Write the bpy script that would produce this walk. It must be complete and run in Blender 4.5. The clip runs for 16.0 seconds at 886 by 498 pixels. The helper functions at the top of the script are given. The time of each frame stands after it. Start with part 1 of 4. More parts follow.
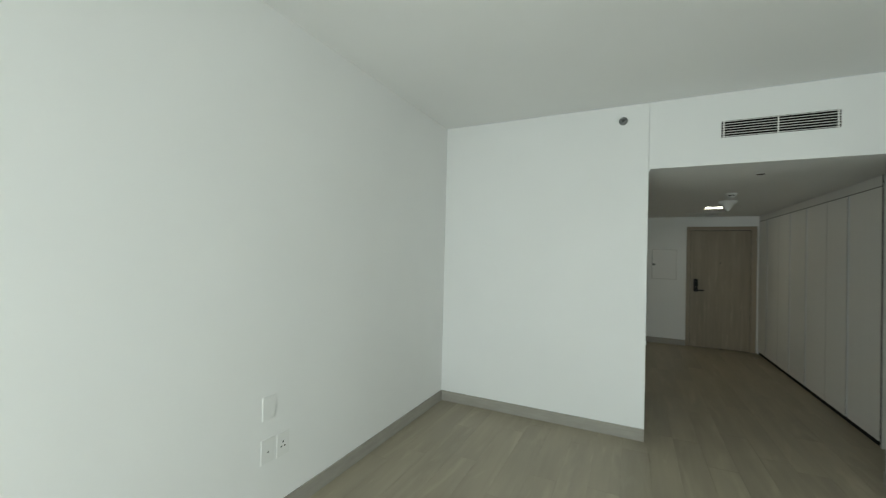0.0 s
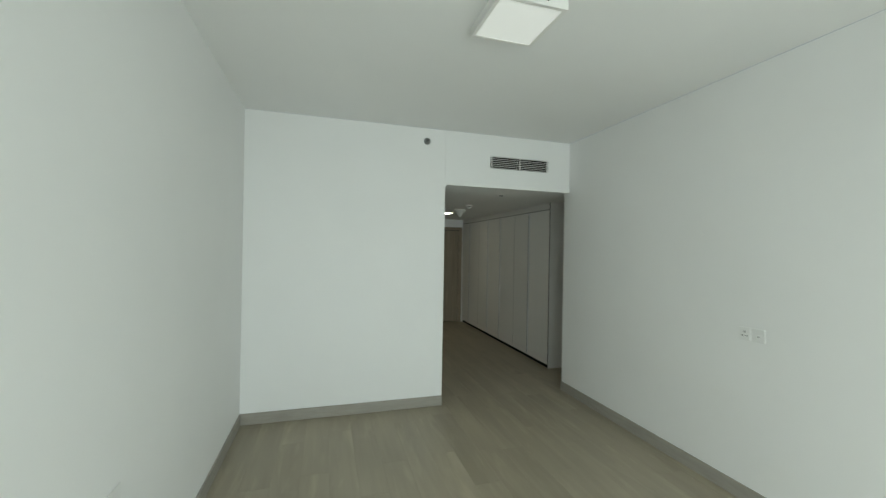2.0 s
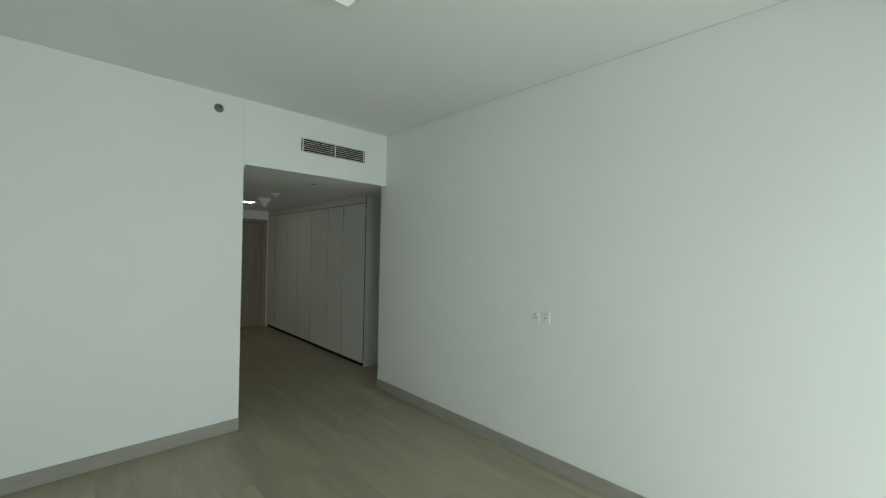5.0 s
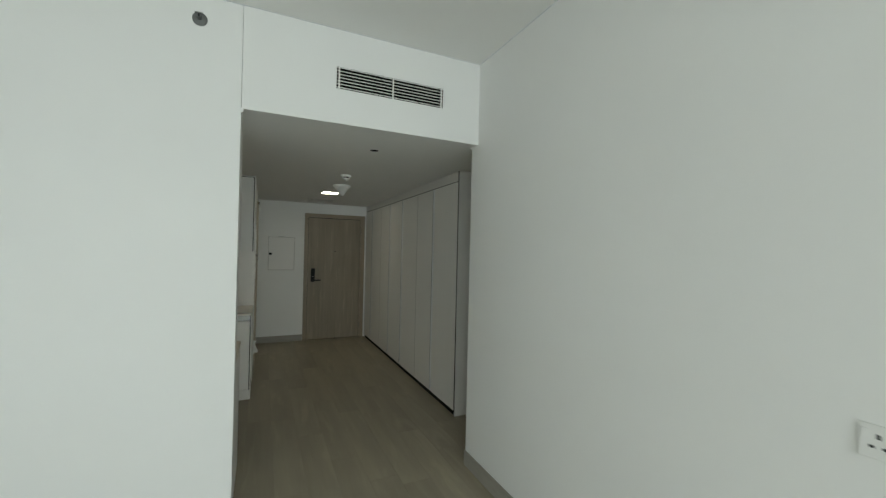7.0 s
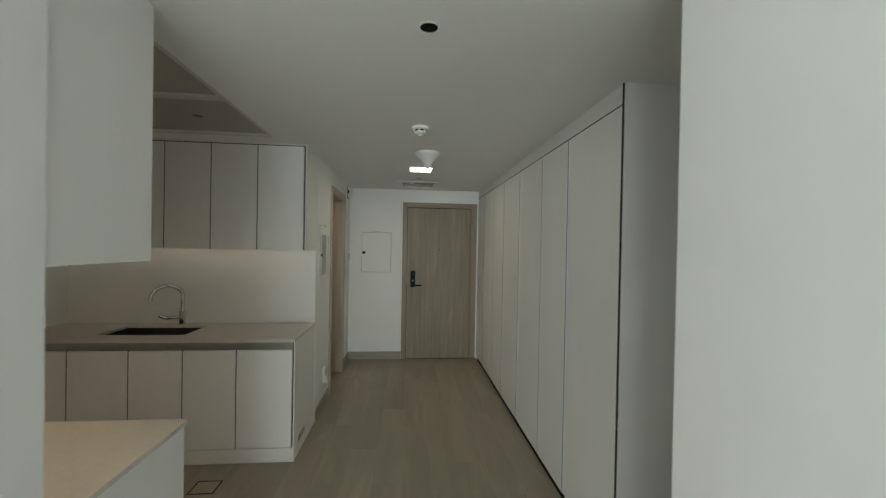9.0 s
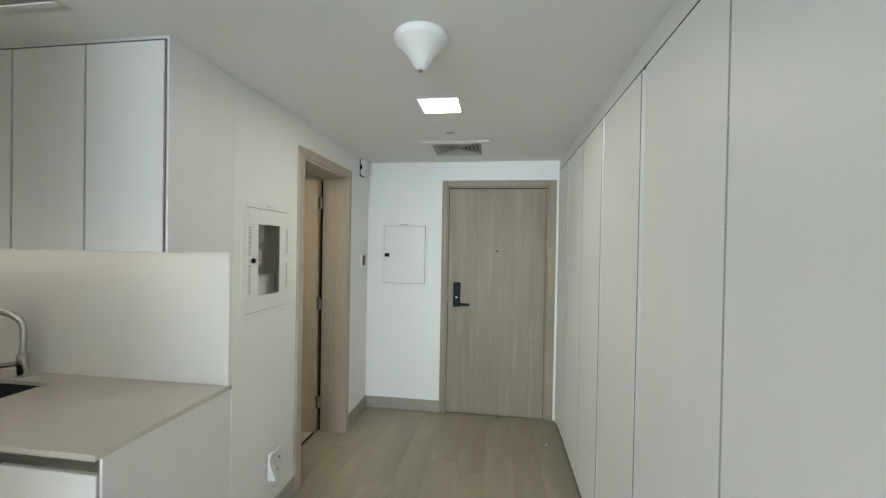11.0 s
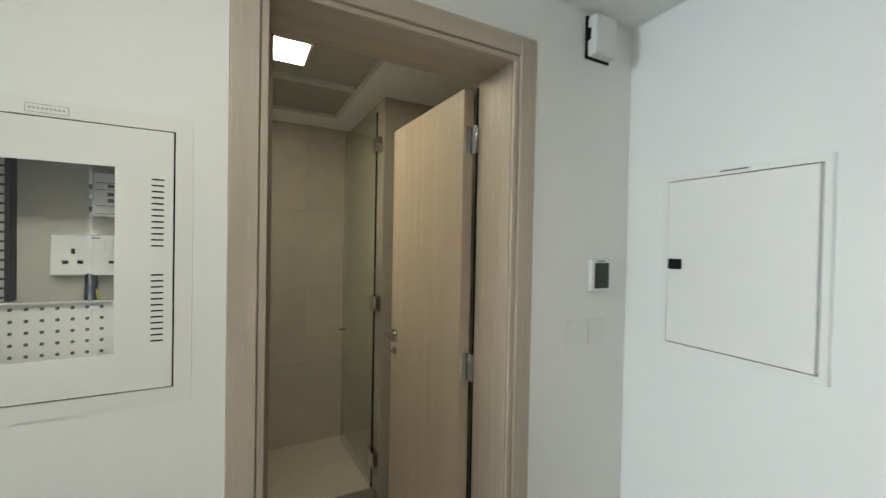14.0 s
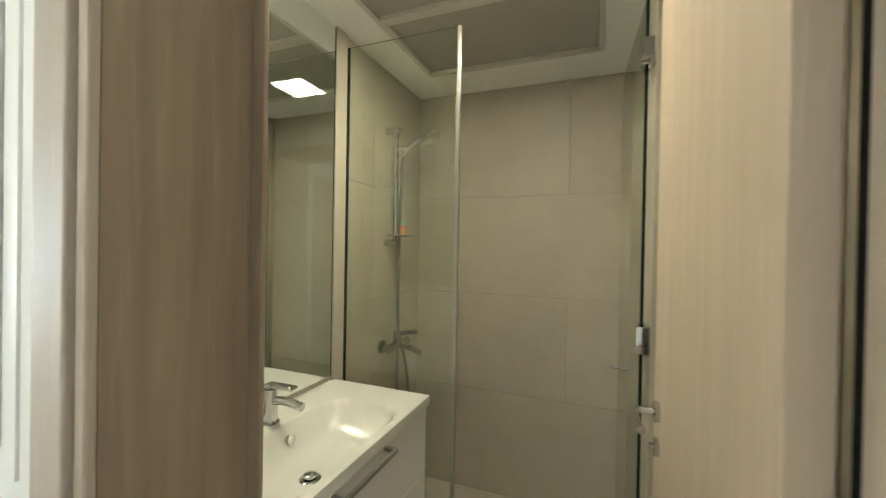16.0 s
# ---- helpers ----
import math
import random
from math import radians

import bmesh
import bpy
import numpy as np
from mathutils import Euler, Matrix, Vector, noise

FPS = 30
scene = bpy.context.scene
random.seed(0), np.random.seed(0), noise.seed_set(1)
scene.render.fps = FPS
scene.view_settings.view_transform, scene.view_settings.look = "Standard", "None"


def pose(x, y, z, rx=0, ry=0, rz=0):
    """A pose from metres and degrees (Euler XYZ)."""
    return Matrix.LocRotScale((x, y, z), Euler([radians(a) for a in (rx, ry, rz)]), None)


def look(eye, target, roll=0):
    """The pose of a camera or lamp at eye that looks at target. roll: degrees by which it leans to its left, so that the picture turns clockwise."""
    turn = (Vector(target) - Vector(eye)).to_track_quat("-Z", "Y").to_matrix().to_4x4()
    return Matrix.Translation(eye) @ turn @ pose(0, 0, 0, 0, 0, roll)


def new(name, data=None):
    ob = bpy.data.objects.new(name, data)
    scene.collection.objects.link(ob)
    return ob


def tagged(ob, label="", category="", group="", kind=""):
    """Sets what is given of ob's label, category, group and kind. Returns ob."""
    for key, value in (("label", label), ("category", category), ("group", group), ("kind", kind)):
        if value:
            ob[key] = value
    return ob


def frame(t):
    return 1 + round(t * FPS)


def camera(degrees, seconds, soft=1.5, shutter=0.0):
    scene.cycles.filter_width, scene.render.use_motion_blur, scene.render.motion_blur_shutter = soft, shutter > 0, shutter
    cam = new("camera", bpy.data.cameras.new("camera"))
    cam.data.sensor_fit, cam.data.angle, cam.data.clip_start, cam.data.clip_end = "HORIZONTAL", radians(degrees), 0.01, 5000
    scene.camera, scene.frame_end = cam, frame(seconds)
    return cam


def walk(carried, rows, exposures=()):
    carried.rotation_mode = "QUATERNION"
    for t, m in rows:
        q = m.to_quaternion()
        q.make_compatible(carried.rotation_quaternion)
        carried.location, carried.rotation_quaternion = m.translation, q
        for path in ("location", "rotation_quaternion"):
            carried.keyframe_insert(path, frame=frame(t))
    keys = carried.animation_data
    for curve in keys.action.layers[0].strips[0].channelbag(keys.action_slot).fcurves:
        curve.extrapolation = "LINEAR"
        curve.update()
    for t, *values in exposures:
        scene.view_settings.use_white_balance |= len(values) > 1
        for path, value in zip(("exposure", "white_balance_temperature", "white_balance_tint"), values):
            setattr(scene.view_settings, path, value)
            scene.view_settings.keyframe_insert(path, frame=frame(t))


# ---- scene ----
cam = camera(97.4, 16.0, soft=1.25, shutter=0.3)
PATH = [
    (0, (-0.109, -3.8, 1.573), (-0.987, -2.004, 1.597), 1.4),
    (0.5, (-0.414, -3.824, 1.579), (-0.956, -1.899, 1.608), 1.3),
    (1, (-0.675, -3.793, 1.61), (-0.889, -1.805, 1.625), 1.0),
    (1.5, (-0.967, -3.855, 1.607), (-0.793, -1.863, 1.632), 0.9),
    (2, (-1.197, -3.976, 1.659), (-0.626, -2.059, 1.661), 1.0),
    (2.5, (-1.348, -4.088, 1.648), (-0.504, -2.275, 1.655), 1.0),
    (3, (-1.438, -4.129, 1.662), (-0.386, -2.428, 1.665), 1.0),
    (3.5, (-1.489, -4.135, 1.673), (-0.27, -2.55, 1.672), 1.1),
    (4, (-1.506, -4.099, 1.655), (-0.147, -2.632, 1.656), 1.0),
    (4.2, (-1.478, -4.047, 1.65), (-0.071, -2.625, 1.65), 1.0),
    (6.5, (-0.081, -2.809, 1.57), (0.979, -1.113, 1.588), 1.4),
    (7, (0.128, -2.454, 1.576), (0.968, -0.639, 1.587), 1.3),
    (7.5, (0.36, -2.087, 1.569), (1.004, -0.193, 1.577), 1.5),
    (8, (0.511, -1.673, 1.561), (0.966, 0.274, 1.562), 1.1),
    (8.5, (0.678, -1.274, 1.577), (0.99, 0.702, 1.569), 1.1),
    (10.8, (1.247, 0.775, 1.578), (1.012, 2.761, 1.55), 0.8),
    (11, (1.287, 0.951, 1.57), (1.009, 2.931, 1.551), 1.0),
    (11.5, (1.355, 1.405, 1.581), (0.906, 3.353, 1.559), 1.2),
    (12, (1.368, 1.793, 1.583), (0.702, 3.679, 1.561), 1.1),
    (12.5, (1.365, 2.205, 1.559), (0.444, 3.98, 1.535), 1.2),
    (13, (1.259, 2.589, 1.546), (0.036, 4.172, 1.513), 1.4),
    (13.5, (1.17, 2.94, 1.535), (-0.344, 4.246, 1.506), 1.3),
    (14, (1.045, 3.258, 1.521), (-0.731, 4.178, 1.495), 1.1),
    (14.5, (0.856, 3.494, 1.504), (-1.086, 3.973, 1.484), 1.0),
    (15, (0.68, 3.654, 1.499), (-1.318, 3.736, 1.473), 1.1),
    (15.5, (0.492, 3.772, 1.489), (-1.475, 3.413, 1.466), 1.1),
    (16, (0.288, 3.8, 1.46), (-1.574, 3.061, 1.446), 1.0),
]
EXPOSURES = [(0, -0.43, 6380, 0), (2.5, -0.52, 6370, -2), (4.1, -0.82, 6280, -5), (6.4, -0.44, 6350, 0), (7.0, -0.34, 6400, 2), (8.5, 0.15, 6400, 4), (10.8, 1.53, 5820, 5), (12.5, 1.65, 5830, 5), (14, 1.73, 5830, 5), (14.5, 1.84, 5850, 5), (15.2, 2.12, 5620, 5), (15.6, 2.27, 5480, 5), (16, 2.48, 5780, 4)]
walk(cam, [(t, look(eye, target, roll)) for t, eye, target, roll in PATH], EXPOSURES)

# ---- light ----
world = bpy.data.worlds.new("world")
scene.world = world
world.use_nodes = True
wn = world.node_tree.nodes
sky = wn.new("ShaderNodeTexSky")
sky.sky_type, sky.sun_disc = "NISHITA", False
SUN_WAY = Vector((0.9, 1.0, -1.1)).normalized()
sky.sun_elevation = math.asin(-SUN_WAY.z)
sky.sun_rotation = math.atan2(-SUN_WAY.x, -SUN_WAY.y)
world.node_tree.links.new(sky.outputs[0], wn["Background"].inputs[0])
wn["Background"].inputs[1].default_value = 0.08

sun = bpy.data.lights.new("sun", "SUN")
sun.energy, sun.angle, sun.color = 2.1, radians(0.6), (1.0, 0.965, 0.92)
new("sun", sun).matrix_world = look((-6, -12, 9), Vector((-6, -12, 9)) + SUN_WAY)


def area_light(name, place, target, sx, sy, energy, color, spread=180):
    data = bpy.data.lights.new(name, "AREA")
    data.shape, data.size, data.size_y, data.energy, data.color = "RECTANGLE", sx, sy, energy, color
    ob = new(name, data)
    ob.matrix_world = look(place, target)
    data.spread = radians(spread)
    return ob


SOUTH_LAMP = -5.66
# sky light coming in through the window's opening
area_light("window_daylight", (-0.165, SOUTH_LAMP, 1.25), (-0.165, -1.6, 0.4), 3.1, 2.4, 92, (0.93, 0.985, 1.0), 160)


# ---- materials ----
def node_material(name, base, rough=0.5, metal=0.0, grain=0.0, grain_scale=(30, 30, 30), stain=0.0, bump=0.0, bump_scale=200,
                  spread=0.0, specular=0.5, coat=0.0, detail=4.0, fleck=0.0, fleck_scale=(26, 26, 2.0)):
    m = bpy.data.materials.new(name)
    m.use_nodes = True
    nt = m.node_tree
    n, link = nt.nodes, nt.links
    b = n["Principled BSDF"]
    b.inputs["Roughness"].default_value = rough
    b.inputs["Metallic"].default_value = metal
    b.inputs["Specular IOR Level"].default_value = specular
    b.inputs["Coat Weight"].default_value = coat
    tc = n.new("ShaderNodeTexCoord")
    vec = tc.outputs["Object"]
    info = None
    if spread:
        info = n.new("ShaderNodeObjectInfo")
        add = n.new("ShaderNodeVectorMath")
        add.operation = "MULTIPLY_ADD"
        comb = n.new("ShaderNodeCombineXYZ")
        for i in range(3):
            link.new(info.outputs["Random"], comb.inputs[i])
        link.new(comb.outputs[0], add.inputs[0])
        add.inputs[1].default_value = (37, 53, 71)
        link.new(vec, add.inputs[2])
        vec = add.outputs[0]
    value = None

    def shade(src, lo, hi, prev):
        r = n.new("ShaderNodeMapRange")
        r.inputs["From Min"].default_value, r.inputs["From Max"].default_value = 0.3, 0.7
        r.inputs["To Min"].default_value, r.inputs["To Max"].default_value = lo, hi
        link.new(src, r.inputs["Value"])
        if prev is None:
            return r.outputs[0]
        mul = n.new("ShaderNodeMath")
        mul.operation = "MULTIPLY"
        link.new(prev, mul.inputs[0])
        link.new(r.outputs[0], mul.inputs[1])
        return mul.outputs[0]

    if grain:
        mp = n.new("ShaderNodeMapping")
        mp.inputs["Scale"].default_value = grain_scale
        link.new(vec, mp.inputs["Vector"])
        nz = n.new("ShaderNodeTexNoise")
        nz.inputs["Scale"].default_value, nz.inputs["Detail"].default_value = 1.0, detail
        nz.inputs["Distortion"].default_value = 0.4
        link.new(mp.outputs[0], nz.inputs["Vector"])
        value = shade(nz.outputs["Fac"], 1 - grain, 1 + grain, value)
    if stain:
        mp2 = n.new("ShaderNodeMapping")
        k = 0.18 if grain else 1.0
        mp2.inputs["Scale"].default_value = [max(0.6, g * k) for g in grain_scale] if grain else (1.3, 1.3, 1.3)
        link.new(vec, mp2.inputs["Vector"])
        nz2 = n.new("ShaderNodeTexNoise")
        nz2.inputs["Scale"].default_value, nz2.inputs["Detail"].default_value = 1.0, 3
        link.new(mp2.outputs[0], nz2.inputs["Vector"])
        value = shade(nz2.outputs["Fac"], 1 - stain, 1 + stain, value)
    if fleck:
        mp3 = n.new("ShaderNodeMapping")
        mp3.inputs["Scale"].default_value = fleck_scale
        link.new(vec, mp3.inputs["Vector"])
        nz3 = n.new("ShaderNodeTexNoise")
        nz3.inputs["Scale"].default_value, nz3.inputs["Detail"].default_value = 1.0, 5
        nz3.inputs["Distortion"].default_value = 0.8
        link.new(mp3.outputs[0], nz3.inputs["Vector"])
        f = n.new("ShaderNodeMapRange")
        f.inputs["From Min"].default_value, f.inputs["From Max"].default_value = 0.56, 0.72
        f.inputs["To Min"].default_value, f.inputs["To Max"].default_value = 1.0, 1.0 + fleck
        link.new(nz3.outputs["Fac"], f.inputs["Value"])
        if value is None:
            value = f.outputs[0]
        else:
            mul = n.new("ShaderNodeMath")
            mul.operation = "MULTIPLY"
            link.new(value, mul.inputs[0])
            link.new(f.outputs[0], mul.inputs[1])
            value = mul.outputs[0]
    if spread:
        r = n.new("ShaderNodeMapRange")
        r.inputs["To Min"].default_value, r.inputs["To Max"].default_value = 1 - spread, 1 + spread
        link.new(info.outputs["Random"], r.inputs["Value"])
        if value is None:
            value = r.outputs[0]
        else:
            mul = n.new("ShaderNodeMath")
            mul.operation = "MULTIPLY"
            link.new(value, mul.inputs[0])
            link.new(r.outputs[0], mul.inputs[1])
            value = mul.outputs[0]
    if value is None:
        b.inputs["Base Color"].default_value = (*base, 1)
    else:
        sc = n.new("ShaderNodeVectorMath")
        sc.operation = "SCALE"
        sc.inputs[0].default_value = base
        link.new(value, sc.inputs["Scale"])
        link.new(sc.outputs[0], b.inputs["Base Color"])
    if bump:
        nb = n.new("ShaderNodeTexNoise")
        nb.inputs["Scale"].default_value, nb.inputs["Detail"].default_value = bump_scale, 3
        link.new(vec, nb.inputs["Vector"])
        bp = n.new("ShaderNodeBump")
        bp.inputs["Strength"].default_value, bp.inputs["Distance"].default_value = bump, 0.002
        link.new(nb.outputs["Fac"], bp.inputs["Height"])
        link.new(bp.outputs[0], b.inputs["Normal"])
        rr = n.new("ShaderNodeMapRange")
        rr.inputs["To Min"].default_value, rr.inputs["To Max"].default_value = rough * 0.88, min(1, rough * 1.12)
        nr = n.new("ShaderNodeTexNoise")
        nr.inputs["Scale"].default_value = 3.0
        link.new(vec, nr.inputs["Vector"])
        link.new(nr.outputs["Fac"], rr.inputs["Value"])
        link.new(rr.outputs[0], b.inputs["Roughness"])
    return m


def glowing(name, color, strength):
    m = bpy.data.materials.new(name)
    m.use_nodes = True
    b = m.node_tree.nodes["Principled BSDF"]
    b.inputs["Base Color"].default_value = (0.85, 0.85, 0.83, 1)
    b.inputs["Emission Color"].default_value = (*color, 1)
    b.inputs["Emission Strength"].default_value = strength
    return m


def glass(name, tint, ior=1.45):
    m = bpy.data.materials.new(name)
    m.use_nodes = True
    b = m.node_tree.nodes["Principled BSDF"]
    b.inputs["Base Color"].default_value = (*tint, 1)
    b.inputs["Transmission Weight"].default_value = 1.0
    b.inputs["Roughness"].default_value = 0.0
    b.inputs["IOR"].default_value = ior
    return m


PAINT = node_material("wall_paint", (0.84, 0.84, 0.825), 0.62, stain=0.012, bump=0.12, bump_scale=160, specular=0.3)
CEILING = node_material("ceiling_paint", (0.85, 0.85, 0.835), 0.75, stain=0.012, bump=0.08, bump_scale=140, specular=0.2)
PLANK = node_material("wood_look_plank", (0.328, 0.290, 0.215), 0.42, fleck=0.16, fleck_scale=(9, 1.5, 9), grain=0.05, grain_scale=(20, 1.6, 20), stain=0.12, spread=0.035, bump=0.10, bump_scale=90)
GROUT = node_material("floor_joint", (0.30, 0.265, 0.195), 0.8, grain=0.1)
SKIRT = node_material("skirting_wood_look", (0.335, 0.315, 0.275), 0.5, grain=0.07, grain_scale=(6, 6, 40), stain=0.05)
OAK = node_material("greige_oak_laminate", (0.250, 0.206, 0.148), 0.5, grain=0.11, grain_scale=(17, 17, 0.9), fleck=0.24, fleck_scale=(26, 26, 2.4), stain=0.12, bump=0.12, bump_scale=120)
HONEY_OAK = node_material("pale_oak_veneer", (0.455, 0.390, 0.312), 0.45, grain=0.08, grain_scale=(26, 26, 1.1), fleck=0.16, fleck_scale=(110, 110, 7), stain=0.07, bump=0.12, bump_scale=120)
GOLD_OAK = node_material("golden_oak_leaf", (0.50, 0.412, 0.318), 0.45, grain=0.05, grain_scale=(26, 26, 1.1), fleck=0.10, fleck_scale=(110, 110, 7), stain=0.08, bump=0.12, bump_scale=120)
# shaded copy of the frame oak: the weak light is in the base colour
SHADED_OAK = node_material("shaded_frame_oak", (0.318, 0.245, 0.170), 0.45, grain=0.15, grain_scale=(34, 34, 1.8), fleck=0.22, fleck_scale=(70, 70, 4.5), stain=0.09, bump=0.12, bump_scale=120)
HONEY_OAK_HEAD = node_material("pale_oak_veneer_across", (0.455, 0.390, 0.312), 0.45, grain=0.08, grain_scale=(26, 1.1, 26), fleck=0.16, fleck_scale=(110, 7, 110), stain=0.07, bump=0.12, bump_scale=120)
OAK_TRIM_HEAD = node_material("greige_oak_trim_across", (0.285, 0.23, 0.165), 0.45, grain=0.05, grain_scale=(2, 50, 50), fleck=0.12, fleck_scale=(2, 26, 26), stain=0.05, bump=0.1, bump_scale=120)
OAK_TRIM = node_material("greige_oak_trim", (0.285, 0.23, 0.165), 0.45, grain=0.05, grain_scale=(50, 50, 2), fleck=0.12, stain=0.05, bump=0.1, bump_scale=120)
CABINET = node_material("matt_white_lacquer", (0.82, 0.81, 0.79), 0.42, grain=0.005, grain_scale=(60, 60, 3), stain=0.01, bump=0.03, bump_scale=300)
FILLER = node_material("matt_white_filler", (0.76, 0.75, 0.73), 0.5, stain=0.01, bump=0.03, bump_scale=300)
SEAM_DARK = node_material("dark_anodised_seam", (0.045, 0.045, 0.043), 0.85, specular=0.1)
SEAM = node_material("grey_seam", (0.12, 0.12, 0.115), 0.85, specular=0.1)
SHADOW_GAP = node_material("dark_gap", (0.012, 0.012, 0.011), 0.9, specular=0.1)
GRIP = node_material("pale_anodised_grip", (0.85, 0.87, 0.90), 0.28, 0.45, grain=0.03, grain_scale=(90, 90, 4))
NICKEL = node_material("satin_nickel", (0.27, 0.24, 0.195), 0.55, 0.7, grain=0.05)
ALU = node_material("brushed_aluminium", (0.72, 0.72, 0.71), 0.48, 1.0, grain=0.05, grain_scale=(90, 90, 4))
ALU_DARK = node_material("dark_anodised_aluminium", (0.36, 0.36, 0.35), 0.38, 1.0, grain=0.05, grain_scale=(4, 90, 90))
CHROME = node_material("polished_chrome", (0.58, 0.575, 0.565), 0.07, 1.0)
STEEL = node_material("satin_steel", (0.42, 0.41, 0.39), 0.36, 1.0, grain=0.04)
BLACK = node_material("black_plastic", (0.012, 0.012, 0.013), 0.5, specular=0.1)
BLACK_GLOSS = node_material("black_gloss", (0.008, 0.009, 0.010), 0.4, specular=0.08)
WHITE_PLASTIC = node_material("white_plastic", (0.80, 0.80, 0.78), 0.35)
WHITE_METAL = node_material("white_powder_coat", (0.82, 0.81, 0.785), 0.42, stain=0.01, bump=0.05, bump_scale=400)
GREY_METAL_DARK = node_material("dull_grey_metal", (0.16, 0.165, 0.16), 0.5, 0.4, grain=0.05)
GREY_METAL = node_material("galvanised_grey", (0.5, 0.51, 0.51), 0.5, 0.3, stain=0.05)
SHELL_GREY = node_material("pale_coated_shell", (0.52, 0.50, 0.43), 0.5, stain=0.03)
QUARTZ = node_material("beige_quartz", (0.63, 0.58, 0.52), 0.3, grain=0.05, grain_scale=(220, 220, 220), stain=0.03)
SPLASH = node_material("splashback_panel", (0.83, 0.822, 0.795), 0.35, stain=0.01)
SINK = node_material("black_composite", (0.02, 0.02, 0.022), 0.45, grain=0.1, grain_scale=(300, 300, 300))
TILE = node_material("beige_grey_tile", (0.425, 0.383, 0.307), 0.5, grain=0.035, grain_scale=(9, 9, 9), stain=0.05, spread=0.02, bump=0.05, bump_scale=60)
TILE_FLOOR = node_material("beige_floor_tile", (0.48, 0.435, 0.36), 0.4, grain=0.03, grain_scale=(9, 9, 9), stain=0.05, spread=0.02, bump=0.05, bump_scale=60)
TILE_JOINT = node_material("tile_grout", (0.28, 0.25, 0.195), 0.85, grain=0.06)
CERAMIC = node_material("white_ceramic", (0.68, 0.675, 0.65), 0.27)
PANEL_GREY = node_material("grey_access_panel", (0.40, 0.385, 0.34), 0.55, grain=0.03, grain_scale=(40, 40, 40), stain=0.02)
ACCESS_TRIM = node_material("pale_access_trim", (0.62, 0.60, 0.55), 0.5, stain=0.01)
MIRROR = node_material("silver_mirror", (0.86, 0.88, 0.86), 0.005, 1.0)
SCREEN = node_material("dark_lcd", (0.03, 0.045, 0.03), 0.15)
ORANGE = node_material("orange_soap", (0.75, 0.25, 0.05), 0.35)
TEAL = node_material("teal_cap", (0.25, 0.5, 0.42), 0.35)
PRINT = node_material("dark_print", (0.12, 0.12, 0.12), 0.6)
EARTH_WIRE = node_material("yellow_sleeve", (0.45, 0.36, 0.05), 0.5)
CONCRETE = node_material("balcony_concrete", (0.5, 0.49, 0.46), 0.8, grain=0.08, grain_scale=(12, 12, 12), stain=0.08)
CLEAR = glass("clear_glass", (1, 1, 1))
GREEN_GLASS = glass("shower_glass", (0.905, 0.95, 0.875), 1.52)
EDGE_GLASS = node_material("green_glass_edge", (0.012, 0.022, 0.017), 0.2)
WINDOW_GLASS = glass("window_glass", (0.95, 0.98, 0.97), 1.45)
HALL_GLOW = glowing("hall_lamp_diffuser", (1.0, 0.905, 0.71), 19.5)
BATH_GLOW = glowing("bath_lamp_diffuser", (1.0, 0.85, 0.565), 17.0)
ROOM_GLOW = glowing("room_lamp_diffuser", (1.0, 0.97, 0.94), 0.4)
STRIP_NEAR = glowing("warm_strip_by_opening", (1.0, 0.77, 0.50), 26.0)
STRIP_GLOW = glowing("warm_strip", (1.0, 0.85, 0.66), 2.3)


# ---- mesh helpers ----
def box(bm, x0, y0, z0, x1, y1, z1, bevel=0.0):
    g = bmesh.ops.create_cube(bm, size=1.0)
    vs = g["verts"]
    for v in vs:
        v.co = Vector(((x0 + x1) / 2 + v.co.x * (x1 - x0), (y0 + y1) / 2 + v.co.y * (y1 - y0), (z0 + z1) / 2 + v.co.z * (z1 - z0)))
    if bevel:
        es = list({e for v in vs for e in v.link_edges})
        bmesh.ops.bevel(bm, geom=es, offset=bevel, segments=2, affect="EDGES", profile=0.5)


def boxed(*a, bevel=0.0):
    bm = bmesh.new()
    box(bm, *a, bevel=bevel)
    return bm


def rod(bm, p0, p1, r, seg=16, r2=None):
    p0, p1 = Vector(p0), Vector(p1)
    way = p1 - p0
    m = Matrix.Translation((p0 + p1) / 2) @ way.to_track_quat("Z", "Y").to_matrix().to_4x4()
    bmesh.ops.create_cone(bm, cap_ends=True, segments=seg, radius1=r, radius2=r if r2 is None else r2, depth=way.length, matrix=m)


def rodded(p0, p1, r, seg=16, r2=None):
    bm = bmesh.new()
    rod(bm, p0, p1, r, seg, r2)
    return bm


def tube(bm, pts, r, seg=10):
    """A round bar swept along a smooth line through pts."""
    P = [Vector(p) for p in pts]
    line = []
    for i in range(len(P) - 1):
        a, b, c, d = P[max(i - 1, 0)], P[i], P[i + 1], P[min(i + 2, len(P) - 1)]
        for k in range(6):
            s = k / 6
            line.append(0.5 * (2 * b + (c - a) * s + (2 * a - 5 * b + 4 * c - d) * s * s + (3 * b - a - 3 * c + d) * s ** 3))
    line.append(P[-1])
    rings = []
    side = None
    for i, p in enumerate(line):
        t = (line[min(i + 1, len(line) - 1)] - line[max(i - 1, 0)]).normalized()
        if side is None:
            side = t.orthogonal().normalized()
        side = (side - t * side.dot(t)).normalized()
        up = t.cross(side)
        rings.append([bm.verts.new(p + r * (math.cos(a) * side + math.sin(a) * up)) for a in [2 * math.pi * k / seg for k in range(seg)]])
    for A, B in zip(rings, rings[1:]):
        for k in range(seg):
            bm.faces.new((A[k], A[(k + 1) % seg], B[(k + 1) % seg], B[k]))
    bm.faces.new(rings[0][::-1])
    bm.faces.new(rings[-1])


